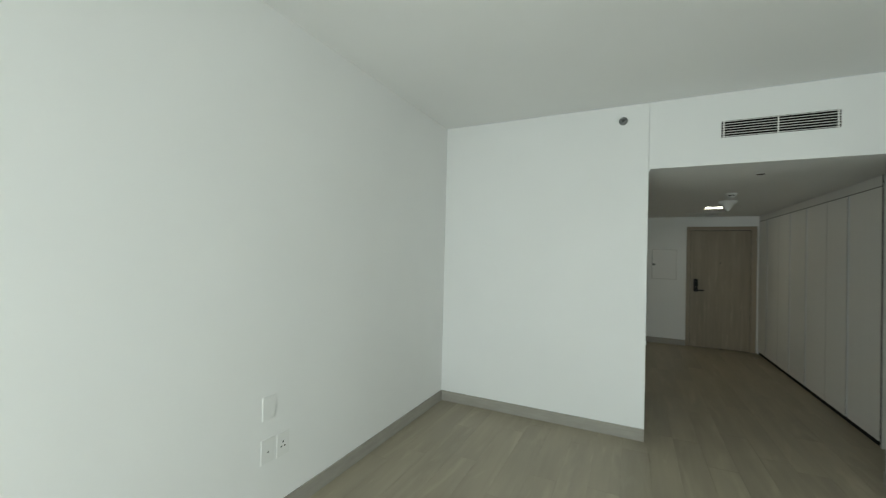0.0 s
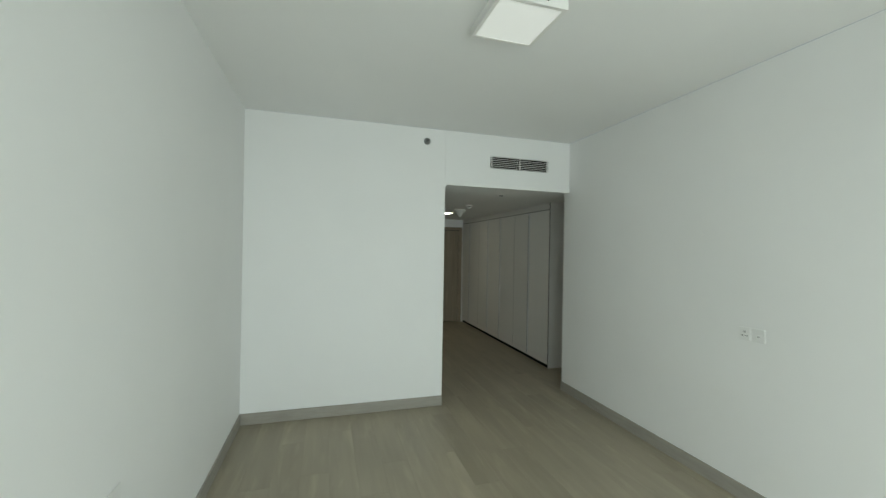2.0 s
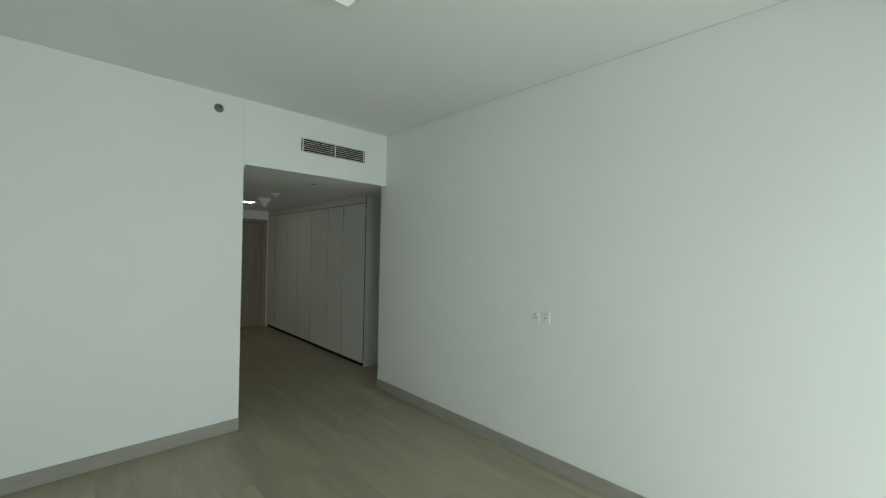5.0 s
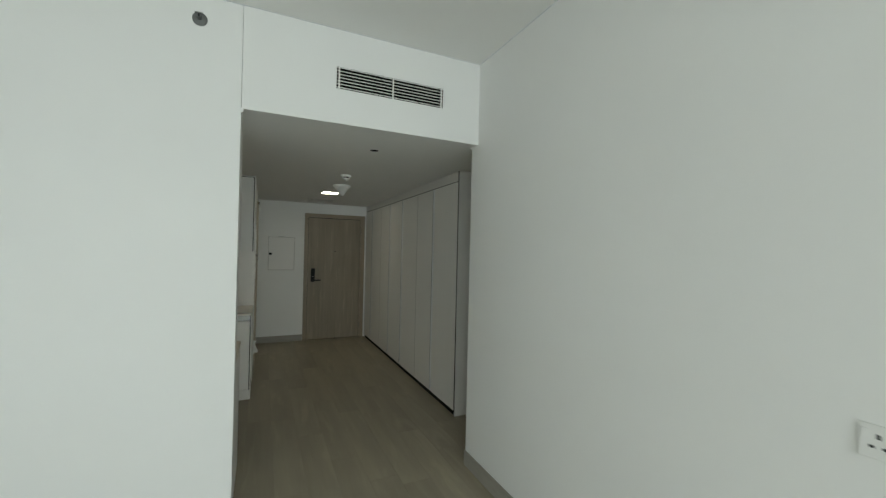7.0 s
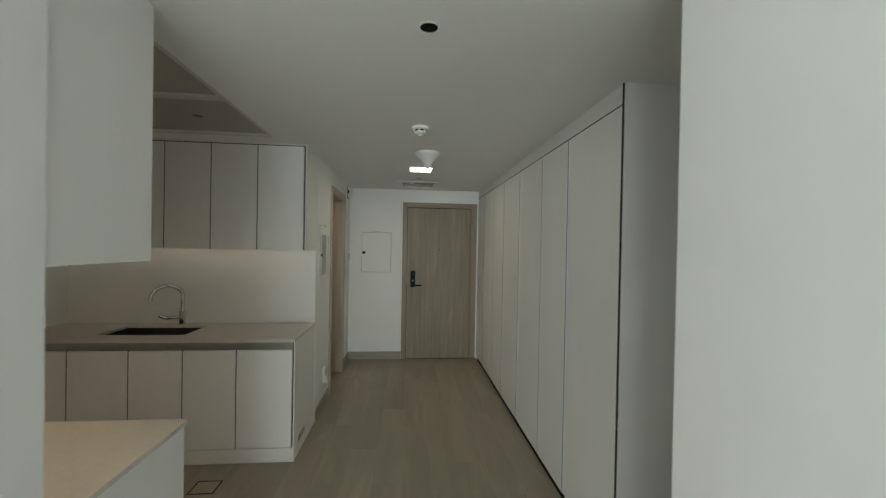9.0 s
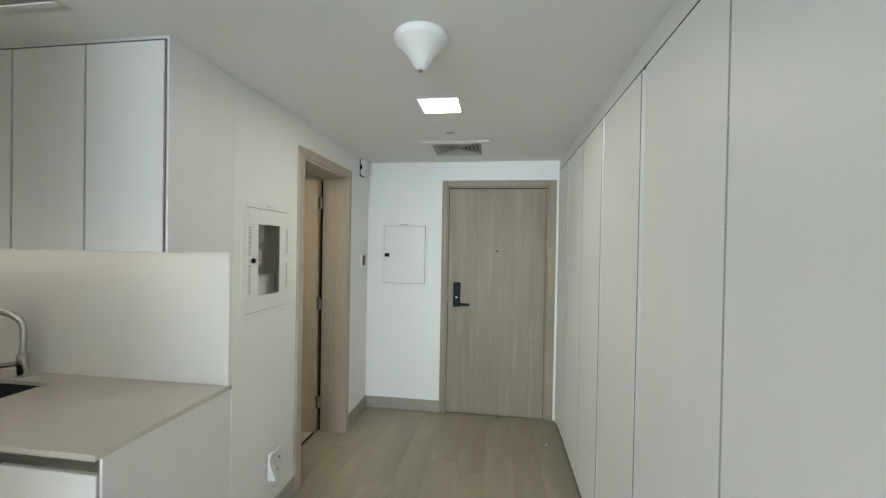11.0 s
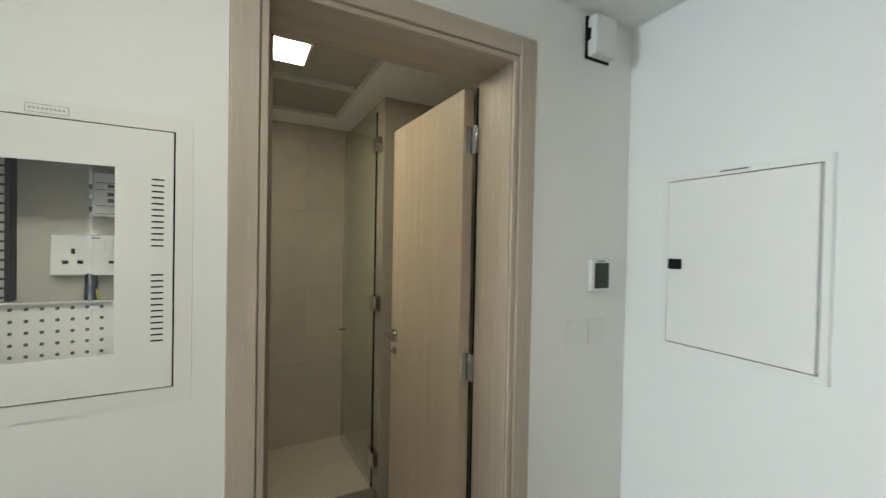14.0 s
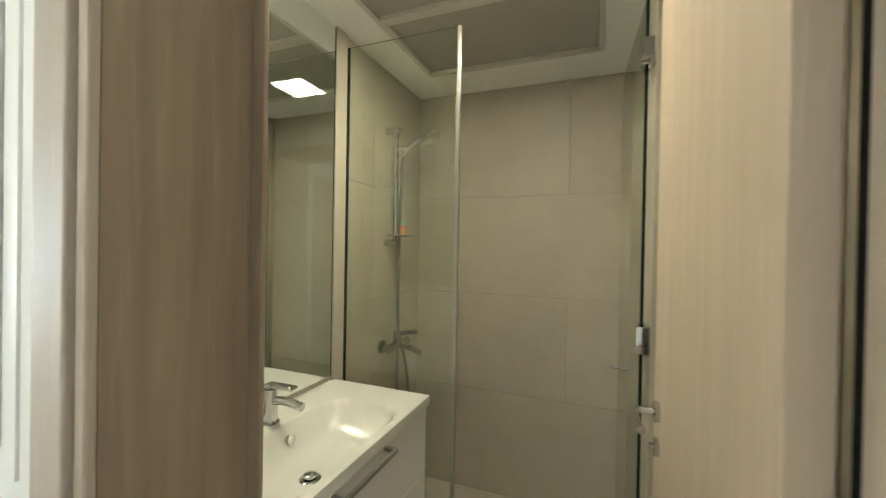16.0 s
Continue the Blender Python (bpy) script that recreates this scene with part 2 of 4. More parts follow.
def lathe(bm, centre, profile, seg=32):
    """Turns (radius, z) pairs round the vertical through centre."""
    c = Vector(centre)
    rings = []
    for r, z in profile:
        if r < 1e-5:
            rings.append([bm.verts.new(c + Vector((0, 0, z)))])
        else:
            rings.append([bm.verts.new(c + Vector((r * math.cos(2 * math.pi * k / seg), r * math.sin(2 * math.pi * k / seg), z))) for k in range(seg)])
    for A, B in zip(rings, rings[1:]):
        for k in range(seg):
            a, b = A[k % len(A)], A[(k + 1) % len(A)]
            c2, d = B[(k + 1) % len(B)], B[k % len(B)]
            vs = []
            for v in (a, b, c2, d):
                if v not in vs:
                    vs.append(v)
            if len(vs) > 2:
                bm.faces.new(vs)


def finish(name, bm, material, smooth=False):
    bmesh.ops.recalc_face_normals(bm, faces=bm.faces)
    me = bpy.data.meshes.new(name)
    bm.to_mesh(me)
    bm.free()
    me.materials.append(material)
    if smooth:
        for p in me.polygons:
            p.use_smooth = True
        me.set_sharp_from_angle(angle=radians(40))
    return me


def root_of(ob):
    while ob.parent:
        ob = ob.parent
    return ob


def thing(name, place, label="", category="", group="", kind=""):
    ob = new(name)
    ob.empty_display_size = 0.05
    ob.location = place
    return tagged(ob, label, category, group, kind)


def part(name, bm, material, parent, label="", smooth=False):
    """bm is in world coordinates; the mesh is linked under parent, whose top thing stands unturned at its place."""
    base = root_of(parent).location
    if base.length:
        bmesh.ops.translate(bm, verts=bm.verts, vec=-base)
    ob = new(name, finish(name, bm, material, smooth))
    ob.parent = parent
    return tagged(ob, label)


def structure(name, bm, material, label, category, smooth=False):
    return tagged(new(name, finish(name, bm, material, smooth)), label, category, kind="structure")


def holed(bm, axis, a0, a1, u0, u1, z0, z1, holes):
    """A wall slab from a0 to a1 across, u along, with rectangular holes (u0, u1, z0, z1)."""
    us = sorted({u0, u1, *[h[0] for h in holes], *[h[1] for h in holes]})
    zs = sorted({z0, z1, *[h[2] for h in holes], *[h[3] for h in holes]})
    us = [u for u in us if u0 <= u <= u1]
    zs = [z for z in zs if z0 <= z <= z1]
    for ua, ub in zip(us, us[1:]):
        for za, zb in zip(zs, zs[1:]):
            um, zm = (ua + ub) / 2, (za + zb) / 2
            if any(h[0] < um < h[1] and h[2] < zm < h[3] for h in holes):
                continue
            if axis == "x":
                box(bm, a0, ua, za, a1, ub, zb)
            elif axis == "y":
                box(bm, ua, a0, za, ub, a1, zb)
            else:
                box(bm, ua, za, a0, ub, zb, a1)
    bmesh.ops.remove_doubles(bm, verts=bm.verts, dist=0.0002)
    seen = {}
    for f in list(bm.faces):
        c = f.calc_center_median()
        seen.setdefault((round(c.x, 4), round(c.y, 4), round(c.z, 4)), []).append(f)
    bmesh.ops.delete(bm, geom=[f for fs in seen.values() if len(fs) > 1 for f in fs], context="FACES")


# ---- plan ----
W, E = -1.947, 1.527          # living room's side walls
SOUTH = -5.70                 # window wall
HIGH, LOW = 2.93, 2.35        # ceilings of the living room and of the hall
HALL_W, HALL_N = 0.043, 4.57   # hall's west wall and entrance wall
CUP = 1.82                    # front of the tall cupboards
SPLASH_Y = 2.620              # kitchen splashback
BX, BY0, BY1 = -1.82, 2.81, 3.955   # shower's back, mirror wall, shower's other wall
BATH_TOP = 2.33
TRAP = (-0.51, -0.353, 1.69, 1.83)

# ---- structure ----
bm = bmesh.new()
box(bm, W - 0.15, SOUTH - 0.15, 0, W, 2.80, HIGH)
structure("wall_west", bm, PAINT, "plain white painted wall of the living room", "wall")
structure("wall_front", boxed(W, 0, 0, 0, 0.13, HIGH, bevel=0.003), PAINT, "white painted wall between living room and kitchen", "wall")
structure("wall_bulkhead", boxed(0.0015, 0.002, LOW, E, 0.12, HIGH), PAINT, "white bulkhead over the hall opening with an air grille", "wall")
structure("wall_east", boxed(E, SOUTH - 0.15, 0, E + 0.14, 0.095, HIGH, bevel=0.003), PAINT, "long white painted wall of the living room", "wall")
structure("wall_niche", boxed(E + 0.14, -0.05, 0, 2.5, 0.09, LOW + 0.1), PAINT, "white wall closing the niche beside the cupboards", "wall")
structure("wall_hall_east", boxed(2.42, 0.09, 0, 2.55, HALL_N + 0.15, LOW + 0.1), PAINT, "white wall behind the tall cupboards", "wall")
bm = bmesh.new()
holed(bm, "y", SOUTH - 0.15, SOUTH, W, E, 0, HIGH, [(-1.75, 1.42, 0.06, 2.67)])
structure("wall_south", bm, PAINT, "white window wall of the living room", "wall")
structure("curtain_pelmet", boxed(W, -4.30, 2.68, E, -4.17, HIGH), PAINT, "white plaster curtain pelmet under the ceiling", "pelmet")

bm = bmesh.new()
holed(bm, "y", HALL_N, HALL_N + 0.15, HALL_W, 2.42, 0, LOW + 0.1, [(0.80, 1.752, 0, 2.135)])
structure("wall_entrance", bm, PAINT, "white painted entrance wall with the front door", "wall")
bm = bmesh.new()
holed(bm, "x", -0.15, HALL_W, 2.645, HALL_N + 0.15, 0, LOW + 0.1, [(3.285, 4.045, 0, 2.135), (2.735, 3.132, 1.205, 1.747)])
structure("wall_hall_west", bm, PAINT, "white hall wall with the bathroom doorway", "wall")
wall_bath_s = structure("wall_bath_mirror", boxed(W, 2.645, 0, -0.15, BY0 - 0.01, LOW + 0.1), PAINT, "wall between kitchen and bathroom", "wall")
wall_bath_w = structure("wall_shower_back", boxed(BX - 0.13, BY0 - 0.01, 0, BX - 0.01, 4.3, LOW + 0.1), TILE_JOINT, "shower back wall under large beige tiles", "wall")
wall_bath_n = structure("wall_shower_side", boxed(BX - 0.01, BY1 + 0.01, 0, -1.045, 4.52, LOW + 0.1), TILE_JOINT, "shower side wall under large beige tiles", "wall")
structure("wall_bath_north", boxed(-1.045, 4.40, 0, -0.15, 4.52, LOW + 0.1), TILE, "beige tiled bathroom wall behind the open door", "wall")

structure("ceiling_living", boxed(W, SOUTH, HIGH, E, 0.0, HIGH + 0.12), CEILING, "flat white living room ceiling", "ceiling")
bm = bmesh.new()
DIFFUSER_NECK = (0.763, 1.143, 3.905, 4.285)
HATCH = (-1.10, -0.15, 0.64, 2.09)
holed(bm, "z", LOW, LOW + 0.1, W, 2.42, 0.12, HALL_N, [HATCH, DIFFUSER_NECK, (W, -0.15, 2.67, HALL_N)])
structure("ceiling_hall", bm, CEILING, "lower white ceiling of hall and kitchen", "ceiling")
TRAY = (-1.555, -0.45, 2.98, 3.812)
bm = bmesh.new()
holed(bm, "z", BATH_TOP, BATH_TOP + 0.03, BX, -0.15, BY0 - 0.01, 4.40, [TRAY])
structure("ceiling_bath", bm, CEILING, "pale bathroom ceiling border round the access panels", "ceiling")
structure("ceiling_bath_upper", boxed(BX, BY0, LOW + 0.02, -0.15, 4.40, LOW + 0.1), CEILING, "ceiling slab above the bathroom", "ceiling")


def access_panel(x0, x1, y0, y1, z, label):
    root = thing("ceiling_access_panel", ((x0 + x1) / 2, (y0 + y1) / 2, z), label, "access panel")
    t = 0.022
    part("panel", boxed(x0 + t, y0 + t, z + 0.014, x1 - t, y1 - t, z + 0.019), PANEL_GREY, root)
    for a in ((x0, y0, x1, y0 + t), (x0, y1 - t, x1, y1), (x0, y0 + t, x0 + t, y1 - t), (x1 - t, y0 + t, x1, y1 - t)):
        part("trim", boxed(a[0], a[1], z - 0.004, a[2], a[3], z + 0.014, bevel=0.002), ACCESS_TRIM, root)
    return root


access_panel(HATCH[0], HATCH[1], HATCH[2], 1.36, LOW, "plain grey framed access panel in the kitchen ceiling")
access_panel(HATCH[0], HATCH[1], 1.36, HATCH[3], LOW, "grey framed access panel with a round fitting")
access_panel(TRAY[0], -1.04, TRAY[2], TRAY[3], BATH_TOP, "grey framed access panel over the shower")
access_panel(-1.04, TRAY[1], TRAY[2], TRAY[3], BATH_TOP, "grey framed access panel with a lit lamp")

floor = structure("floor", boxed(W - 0.1, SOUTH - 0.1, -0.1, 2.5, HALL_N + 0.1, -0.0015), GROUT, "wood-look plank floor in pale greige", "floor")

# balcony outside the window
structure("balcony_floor", boxed(-3.5, -6.9, -0.25, 3.5, SOUTH - 0.15, -0.02), CONCRETE, "concrete balcony floor outside the window", "balcony")
structure("balcony_slab", boxed(-3.5, -6.05, 2.90, 3.5, SOUTH - 0.15, 3.15), CONCRETE, "concrete slab of the balcony above", "balcony")
structure("ground", boxed(-400, -400, -30.2, 400, 400, -30), CONCRETE, "pale sandy ground far below", "ground")


structure("corner_bead", boxed(-0.002, -0.003, LOW - 0.022, 0.012, 0.012, LOW + 0.004, bevel=0.002), PAINT, "small white corner bead at the opening", "trim")
structure("corner_bead", boxed(E - 0.009, 0.088, LOW - 0.012, E + 0.002, 0.10, LOW - 0.001, bevel=0.002), PAINT, "small white corner bead at the opening", "trim")


def skirting(x0, y0, x1, y1):
    structure("baseboard", boxed(x0, y0, 0, x1, y1, 0.105, bevel=0.002), SKIRT, "greige wood-look skirting along the wall", "baseboard")


skirting(W, -0.012, -0.0, 0.0)
skirting(W, SOUTH, W + 0.012, -0.012)
skirting(E - 0.012, SOUTH, E, 0.095)
skirting(HALL_W, 2.67, HALL_W + 0.012, 3.227)
skirting(HALL_W, 4.097, HALL_W + 0.012, HALL_N)
skirting(HALL_W + 0.012, HALL_N - 0.012, 0.765, HALL_N)
skirting(2.408, 0.10, 2.42, 0.85)

# added strips that give the wall and ceiling joint its thin shade line
structure("ceiling_joint_trim", boxed(HALL_W, 2.645, LOW - 0.006, HALL_W + 0.0015, HALL_N, LOW - 0.0025, bevel=0.0004), PAINT, "thin white strip added to draw the shade line under the hall ceiling", "trim")
structure("ceiling_joint_trim", boxed(HALL_W + 0.004, HALL_N - 0.0015, LOW - 0.006, 1.82, HALL_N, LOW - 0.0025, bevel=0.0004), PAINT, "thin white strip added to draw the shade line over the front door wall", "trim")

# ---- window behind the walk ----
win = thing("window_1", (-0.165, SOUTH - 0.08, 0.06), "wide sliding window in a grey aluminium frame", "window", kind="structure")
for a in ((-1.75, 0.06, 1.42, 0.12), (-1.75, 2.61, 1.42, 2.67), (-1.75, 0.12, -1.69, 2.61), (1.36, 0.12, 1.42, 2.61), (-0.72, 0.12, -0.66, 2.61), (0.33, 0.12, 0.39, 2.61)):
    part("window_frame", boxed(a[0], SOUTH - 0.11, a[1], a[2], SOUTH - 0.05, a[3], bevel=0.004), ALU_DARK, win)
for x0, x1 in ((-1.69, -0.72), (-0.66, 0.33), (0.39, 1.36)):
    p = part("pane", boxed(x0, SOUTH - 0.085, 0.12, x1, SOUTH - 0.075, 2.61), WINDOW_GLASS, win)
    p.visible_shadow = False


# ---- wall plates ----
def wall_plate(name, side, plane, u, z, w, h, label, category, holes="", group=""):
    """A plate on a wall; side gives the way it faces: +x, -x, +y or -y."""
    def put(u0, u1, z0, z1, d0, d1, bevel=0.0):
        s = 1 if side[0] == "+" else -1
        a, b = sorted((plane + s * d0 * 0.62, plane + s * d1 * 0.62))
        if side[1] == "x":
            return boxed(a, u0, z0, b, u1, z1, bevel=bevel)
        return boxed(u0, a, z0, u1, b, z1, bevel=bevel)

    place = (plane, u, z - h / 2) if side[1] == "x" else (u, plane, z - h / 2)
    root = thing(name, place, label, category, group)
    part("plate", put(u - w / 2, u + w / 2, z - h / 2, z + h / 2, 0, 0.009, 0.0022), WHITE_PLASTIC, root)
    if holes == "socket":
        part("earth_pin_hole", put(u - 0.004, u + 0.004, z + 0.008, z + 0.02, 0.0085, 0.0098), BLACK, root)
        for d in (-0.012, 0.012):
            part("pin_hole", put(u + d - 0.005, u + d + 0.005, z - 0.016, z - 0.009, 0.0085, 0.0098), BLACK, root)
        part("rocker", put(u + 0.018, u + 0.032, z + 0.008, z + 0.03, 0.008, 0.012, 0.001), WHITE_PLASTIC, root)
    elif holes == "switch":
        part("rocker", put(u - w * 0.3, u + w * 0.3, z - h * 0.32, z + h * 0.32, 0.0085, 0.0102, 0.0006), WHITE_PLASTIC, root)
    elif holes == "data":
        part("port", put(u - 0.012, u + 0.012, z - 0.014, z + 0.004, 0.008, 0.0105, 0.001), WHITE_PLASTIC, root)
        part("port_opening", put(u - 0.007, u + 0.007, z - 0.011, z - 0.003, 0.0102, 0.0112), PRINT, root)
    return root


wall_plate("blank_plate", "+x", W, -2.235, 0.68, 0.088, 0.13, "white blank wall plate above the skirting", "wall plate")
wall_plate("data_outlet", "+x", W, -2.237, 0.437, 0.088, 0.135, "white data outlet low on the living room wall", "outlet", "data")
wall_plate("power_socket", "+x", W, -2.13, 0.432, 0.088, 0.135, "white three-pin socket low on the living room wall", "socket", "socket")
wall_plate("power_socket", "-x", E, -2.035, 1.125, 0.075, 0.086, "white three-pin socket on the long wall", "socket", "socket")
wall_plate("data_outlet", "-x", E, -2.125, 1.127, 0.078, 0.088, "white data outlet beside the socket on the long wall", "outlet", "data")
wall_plate("light_switch", "+x", HALL_W, 4.311, 1.214, 0.092, 0.092, "white light switch beside the bathroom door", "switch", "switch", "hall switches")
wall_plate("light_switch", "+x", HALL_W, 4.416, 1.214, 0.092, 0.092, "white light switch under the thermostat", "switch", "switch", "hall switches")

th = thing("thermostat", (HALL_W, 4.41, 1.36), "white wall thermostat with a dark screen", "thermostat")
part("case", boxed(HALL_W, 4.362, 1.362, HALL_W + 0.02, 4.458, 1.478, bevel=0.004), WHITE_PLASTIC, th)
part("screen", boxed(HALL_W + 0.0195, 4.378, 1.372, HALL_W + 0.0215, 4.450, 1.464), SCREEN, th)
part("label_bar", boxed(HALL_W + 0.0195, 4.39, 1.468, HALL_W + 0.0207, 4.43, 1.472), PRINT, th)

al = thing("alarm_sounder", (HALL_W, 4.38, 2.184), "white wall sounder with a black lens under the ceiling", "alarm")
part("case", boxed(HALL_W + 0.004, 4.330, 2.190, HALL_W + 0.044, 4.436, 2.328, bevel=0.008), WHITE_PLASTIC, al)
part("back_plate", boxed(HALL_W, 4.325, 2.184, HALL_W + 0.004, 4.442, 2.333), BLACK, al)
part("lens", boxed(HALL_W + 0.005, 4.3235, 2.244, HALL_W + 0.022, 4.332, 2.284, bevel=0.002), BLACK_GLOSS, al)

# fused outlet low beside the bathroom door
fo = thing("fused_outlet", (HALL_W, 3.0, 0.225), "white fused outlet with a hinged cover near the floor", "outlet")
part("plate", boxed(HALL_W, 2.952, 0.228, HALL_W + 0.011, 3.068, 0.378, bevel=0.003), WHITE_PLASTIC, fo)
bm = bmesh.new()
ring = []
for k in range(13):
    z = 0.258 + 0.012 * k
    d = 0.030 + 0.016 * math.cos(k / 12 * math.pi * 1.4)
    ring.append([bm.verts.new((HALL_W + q, yy, z)) for q, yy in ((0.011, 2.930), (0.011 + d, 2.930), (0.011 + d, 2.962), (0.011, 2.962))])
for A, B in zip(ring, ring[1:]):
    for k in range(4):
        bm.faces.new((A[k], A[(k + 1) % 4], B[(k + 1) % 4], B[k]))
bm.faces.new(ring[0][::-1])
bm.faces.new(ring[-1])
part("cover", bm, WHITE_PLASTIC, fo, "raised curved cover")
part("rocker", boxed(HALL_W + 0.0105, 2.995, 0.300, HALL_W + 0.018, 3.030, 0.350, bevel=0.002), WHITE_PLASTIC, fo)
part("indicator", boxed(HALL_W + 0.0105, 3.036, 0.322, HALL_W + 0.013, 3.056, 0.334), PRINT, fo)
part("fuse_slot", boxed(HALL_W + 0.0105, 2.996, 0.262, HALL_W + 0.0125, 3.034, 0.268), PRINT, fo)

# ---- living room fixtures ----
sp = thing("sidewall_sprinkler", (-0.207, 0, 2.793), "chrome sidewall sprinkler high on the white wall", "sprinkler")
bm = bmesh.new()
lathe(bm, (0, 0, 0), [(0.0, 0.0), (0.036, 0.0), (0.036, 0.004), (0.030, 0.009), (0.022, 0.012), (0.0, 0.012)])
bmesh.ops.transform(bm, verts=bm.verts, matrix=Matrix.Translation((-0.207, 0, 2.793)) @ Matrix.Rotation(radians(90), 4, "X"))
part("rosette", bm, GREY_METAL_DARK, sp, smooth=True)
bm = bmesh.new()
rod(bm, (-0.207, -0.012, 2.793), (-0.207, -0.045, 2.793), 0.011)
part("body", bm, GREY_METAL_DARK, sp, smooth=True)
part("deflector", boxed(-0.225, -0.05, 2.803, -0.189, -0.03, 2.807), CHROME, sp)
part("bulb", rodded((-0.207, -0.044, 2.785), (-0.207, -0.044, 2.80), 0.004, 8), BLACK, sp)


def air_grille():
    x0, x1, z0, z1, y = 0.512, 1.242, 2.562, 2.703, 0.002
    root = thing("air_grille", ((x0 + x1) / 2, y, z0), "white slatted air grille in the bulkhead", "air grille")
    part("dark_backing", boxed(x0 + 0.004, y - 0.002, z0 + 0.004, x1 - 0.004, y + 0.0, z1 - 0.004), SHADOW_GAP, root)
    n = 7
    for i in range(n):
        z = z0 + 0.010 + (z1 - z0 - 0.02) * i / (n - 1)
        part("slat", boxed(x0, y - 0.0065, z - 0.0021, x1, y - 0.003, z + 0.0021, bevel=0.0006), WHITE_METAL, root)
    for x in (x0 + 0.02, (x0 + x1) / 2, x1 - 0.02):
        part("upright", boxed(x - 0.004, y - 0.009, z0, x + 0.004, y - 0.002, z1), WHITE_METAL, root)


air_grille()


def surface_light():
    x0, x1, y0, y1 = -0.428, -0.045, -2.262, -1.875
    zt, zb = HIGH, 2.882
    root = thing("ceiling_light", (-0.236, -2.068, zt), "square white surface-mounted panel light on the ceiling", "ceiling light")
    rim = 0.022
    bm = bmesh.new()
    holed(bm, "z", zb, zt, x0, x1, y0, y1, [(x0 + rim, x1 - rim, y0 + rim, y1 - rim)])
    part("housing", bm, WHITE_METAL, root)
    part("diffuser", boxed(x0 + rim, y0 + rim, zb + 0.004, x1 - rim, y1 - rim, zb + 0.010), ROOM_GLOW, root)
    part("screw", rodded((-0.16, y0 - 0.001, zt - 0.02), (-0.16, y0 + 0.003, zt - 0.02), 0.005, 10), BLACK, root)


surface_light()


def smoke_detector(x, y, z, label):
    root = thing("smoke_detector", (x, y, z), label, "smoke detector")
    bm = bmesh.new()
    lathe(bm, (x, y, z), [(0.0, 0.0), (0.055, 0.0), (0.055, -0.014), (0.050, -0.018), (0.044, -0.019), (0.0, -0.019)])
    part("base", bm, WHITE_PLASTIC, root, smooth=True)
    bm = bmesh.new()
    lathe(bm, (x, y, z), [(0.0, -0.019), (0.036, -0.019), (0.036, -0.030), (0.0, -0.030)])
    part("vent_band", bm, BLACK, root, smooth=True)
    for k in range(6):
        a = k * math.pi / 3 + 0.3
        part("rib", rodded((x + 0.037 * math.cos(a), y + 0.037 * math.sin(a), z - 0.018), (x + 0.037 * math.cos(a), y + 0.037 * math.sin(a), z - 0.031), 0.004, 6), WHITE_PLASTIC, root)
    bm = bmesh.new()
    lathe(bm, (x, y, z), [(0.0, -0.030), (0.040, -0.030), (0.038, -0.038), (0.026, -0.046), (0.013, -0.049), (0.012, -0.055), (0.0, -0.056)])
    part("cap", bm, WHITE_PLASTIC, root, smooth=True)


smoke_detector(-0.235, -2.43, HIGH, "white smoke detector beside the square ceiling light")
smoke_detector(0.905, 1.70, LOW, "white smoke detector on the hall ceiling")

# ---- hall ceiling fixtures ----
hl = thing("hall_ceiling_light", (0.956, 3.1, LOW), "small square lit panel light in the hall ceiling", "ceiling light")
part("rim", (lambda b: (holed(b, "z", LOW - 0.006, LOW - 0.0005, 0.842, 1.07, 2.985, 3.215, [(0.852, 1.06, 2.995, 3.205)]), b)[1])(bmesh.new()), WHITE_METAL, hl)
part("diffuser", boxed(0.852, 2.995, LOW - 0.005, 1.06, 3.205, LOW - 0.002), HALL_GLOW, hl)

wd = thing("wireless_ceiling_unit", (0.99, 2.385, LOW), "white bell-shaped unit on the hall ceiling", "ceiling unit")
bm = bmesh.new()
lathe(bm, (0.99, 2.385, LOW), [(0.0, 0.0), (0.098, 0.0), (0.100, -0.004), (0.100, -0.020), (0.094, -0.028), (0.0, -0.028)], 40)
part("base", bm, WHITE_PLASTIC, wd, smooth=True)
bm = bmesh.new()
lathe(bm, (0.99, 2.385, LOW), [(0.0, -0.028), (0.094, -0.028), (0.080, -0.040), (0.057, -0.064), (0.039, -0.091), (0.028, -0.113), (0.019, -0.124), (0.009, -0.128), (0.0, -0.128)], 40)
part("bell", bm, WHITE_PLASTIC, wd, smooth=True)
part("tip", rodded((0.99, 2.385, LOW - 0.127), (0.99, 2.385, LOW - 0.134), 0.009, 14), STEEL, wd)

for (x, y, r, mat, rim_mat, label) in ((0.897, 0.526, 0.036, SHADOW_GAP, CEILING, "open round downlight hole in the hall ceiling"),
                                       (0.948, 3.622, 0.036, GREY_METAL, WHITE_METAL, "round grey sprinkler cover plate in the ceiling"),
                                       (-0.482, 1.71, 0.035, PRINT, STEEL, "round dark fitting in the kitchen access panel")):
    lift = 0.014 if x < 0 else 0
    root = thing("round_ceiling_fitting", (x, y, LOW + lift), label, "ceiling fitting")
    bm = bmesh.new()
    lathe(bm, (x, y, LOW + lift), [(r - 0.004, -0.0005), (r, -0.0005), (r + 0.003, -0.003), (r, -0.005), (r - 0.004, -0.004), (r - 0.004, -0.0005)])
    part("rim", bm, rim_mat, root, smooth=True)
    part("disc", rodded((x, y, LOW + lift - 0.0005), (x, y, LOW + lift - 0.0035), r - 0.004, 28), mat, root)


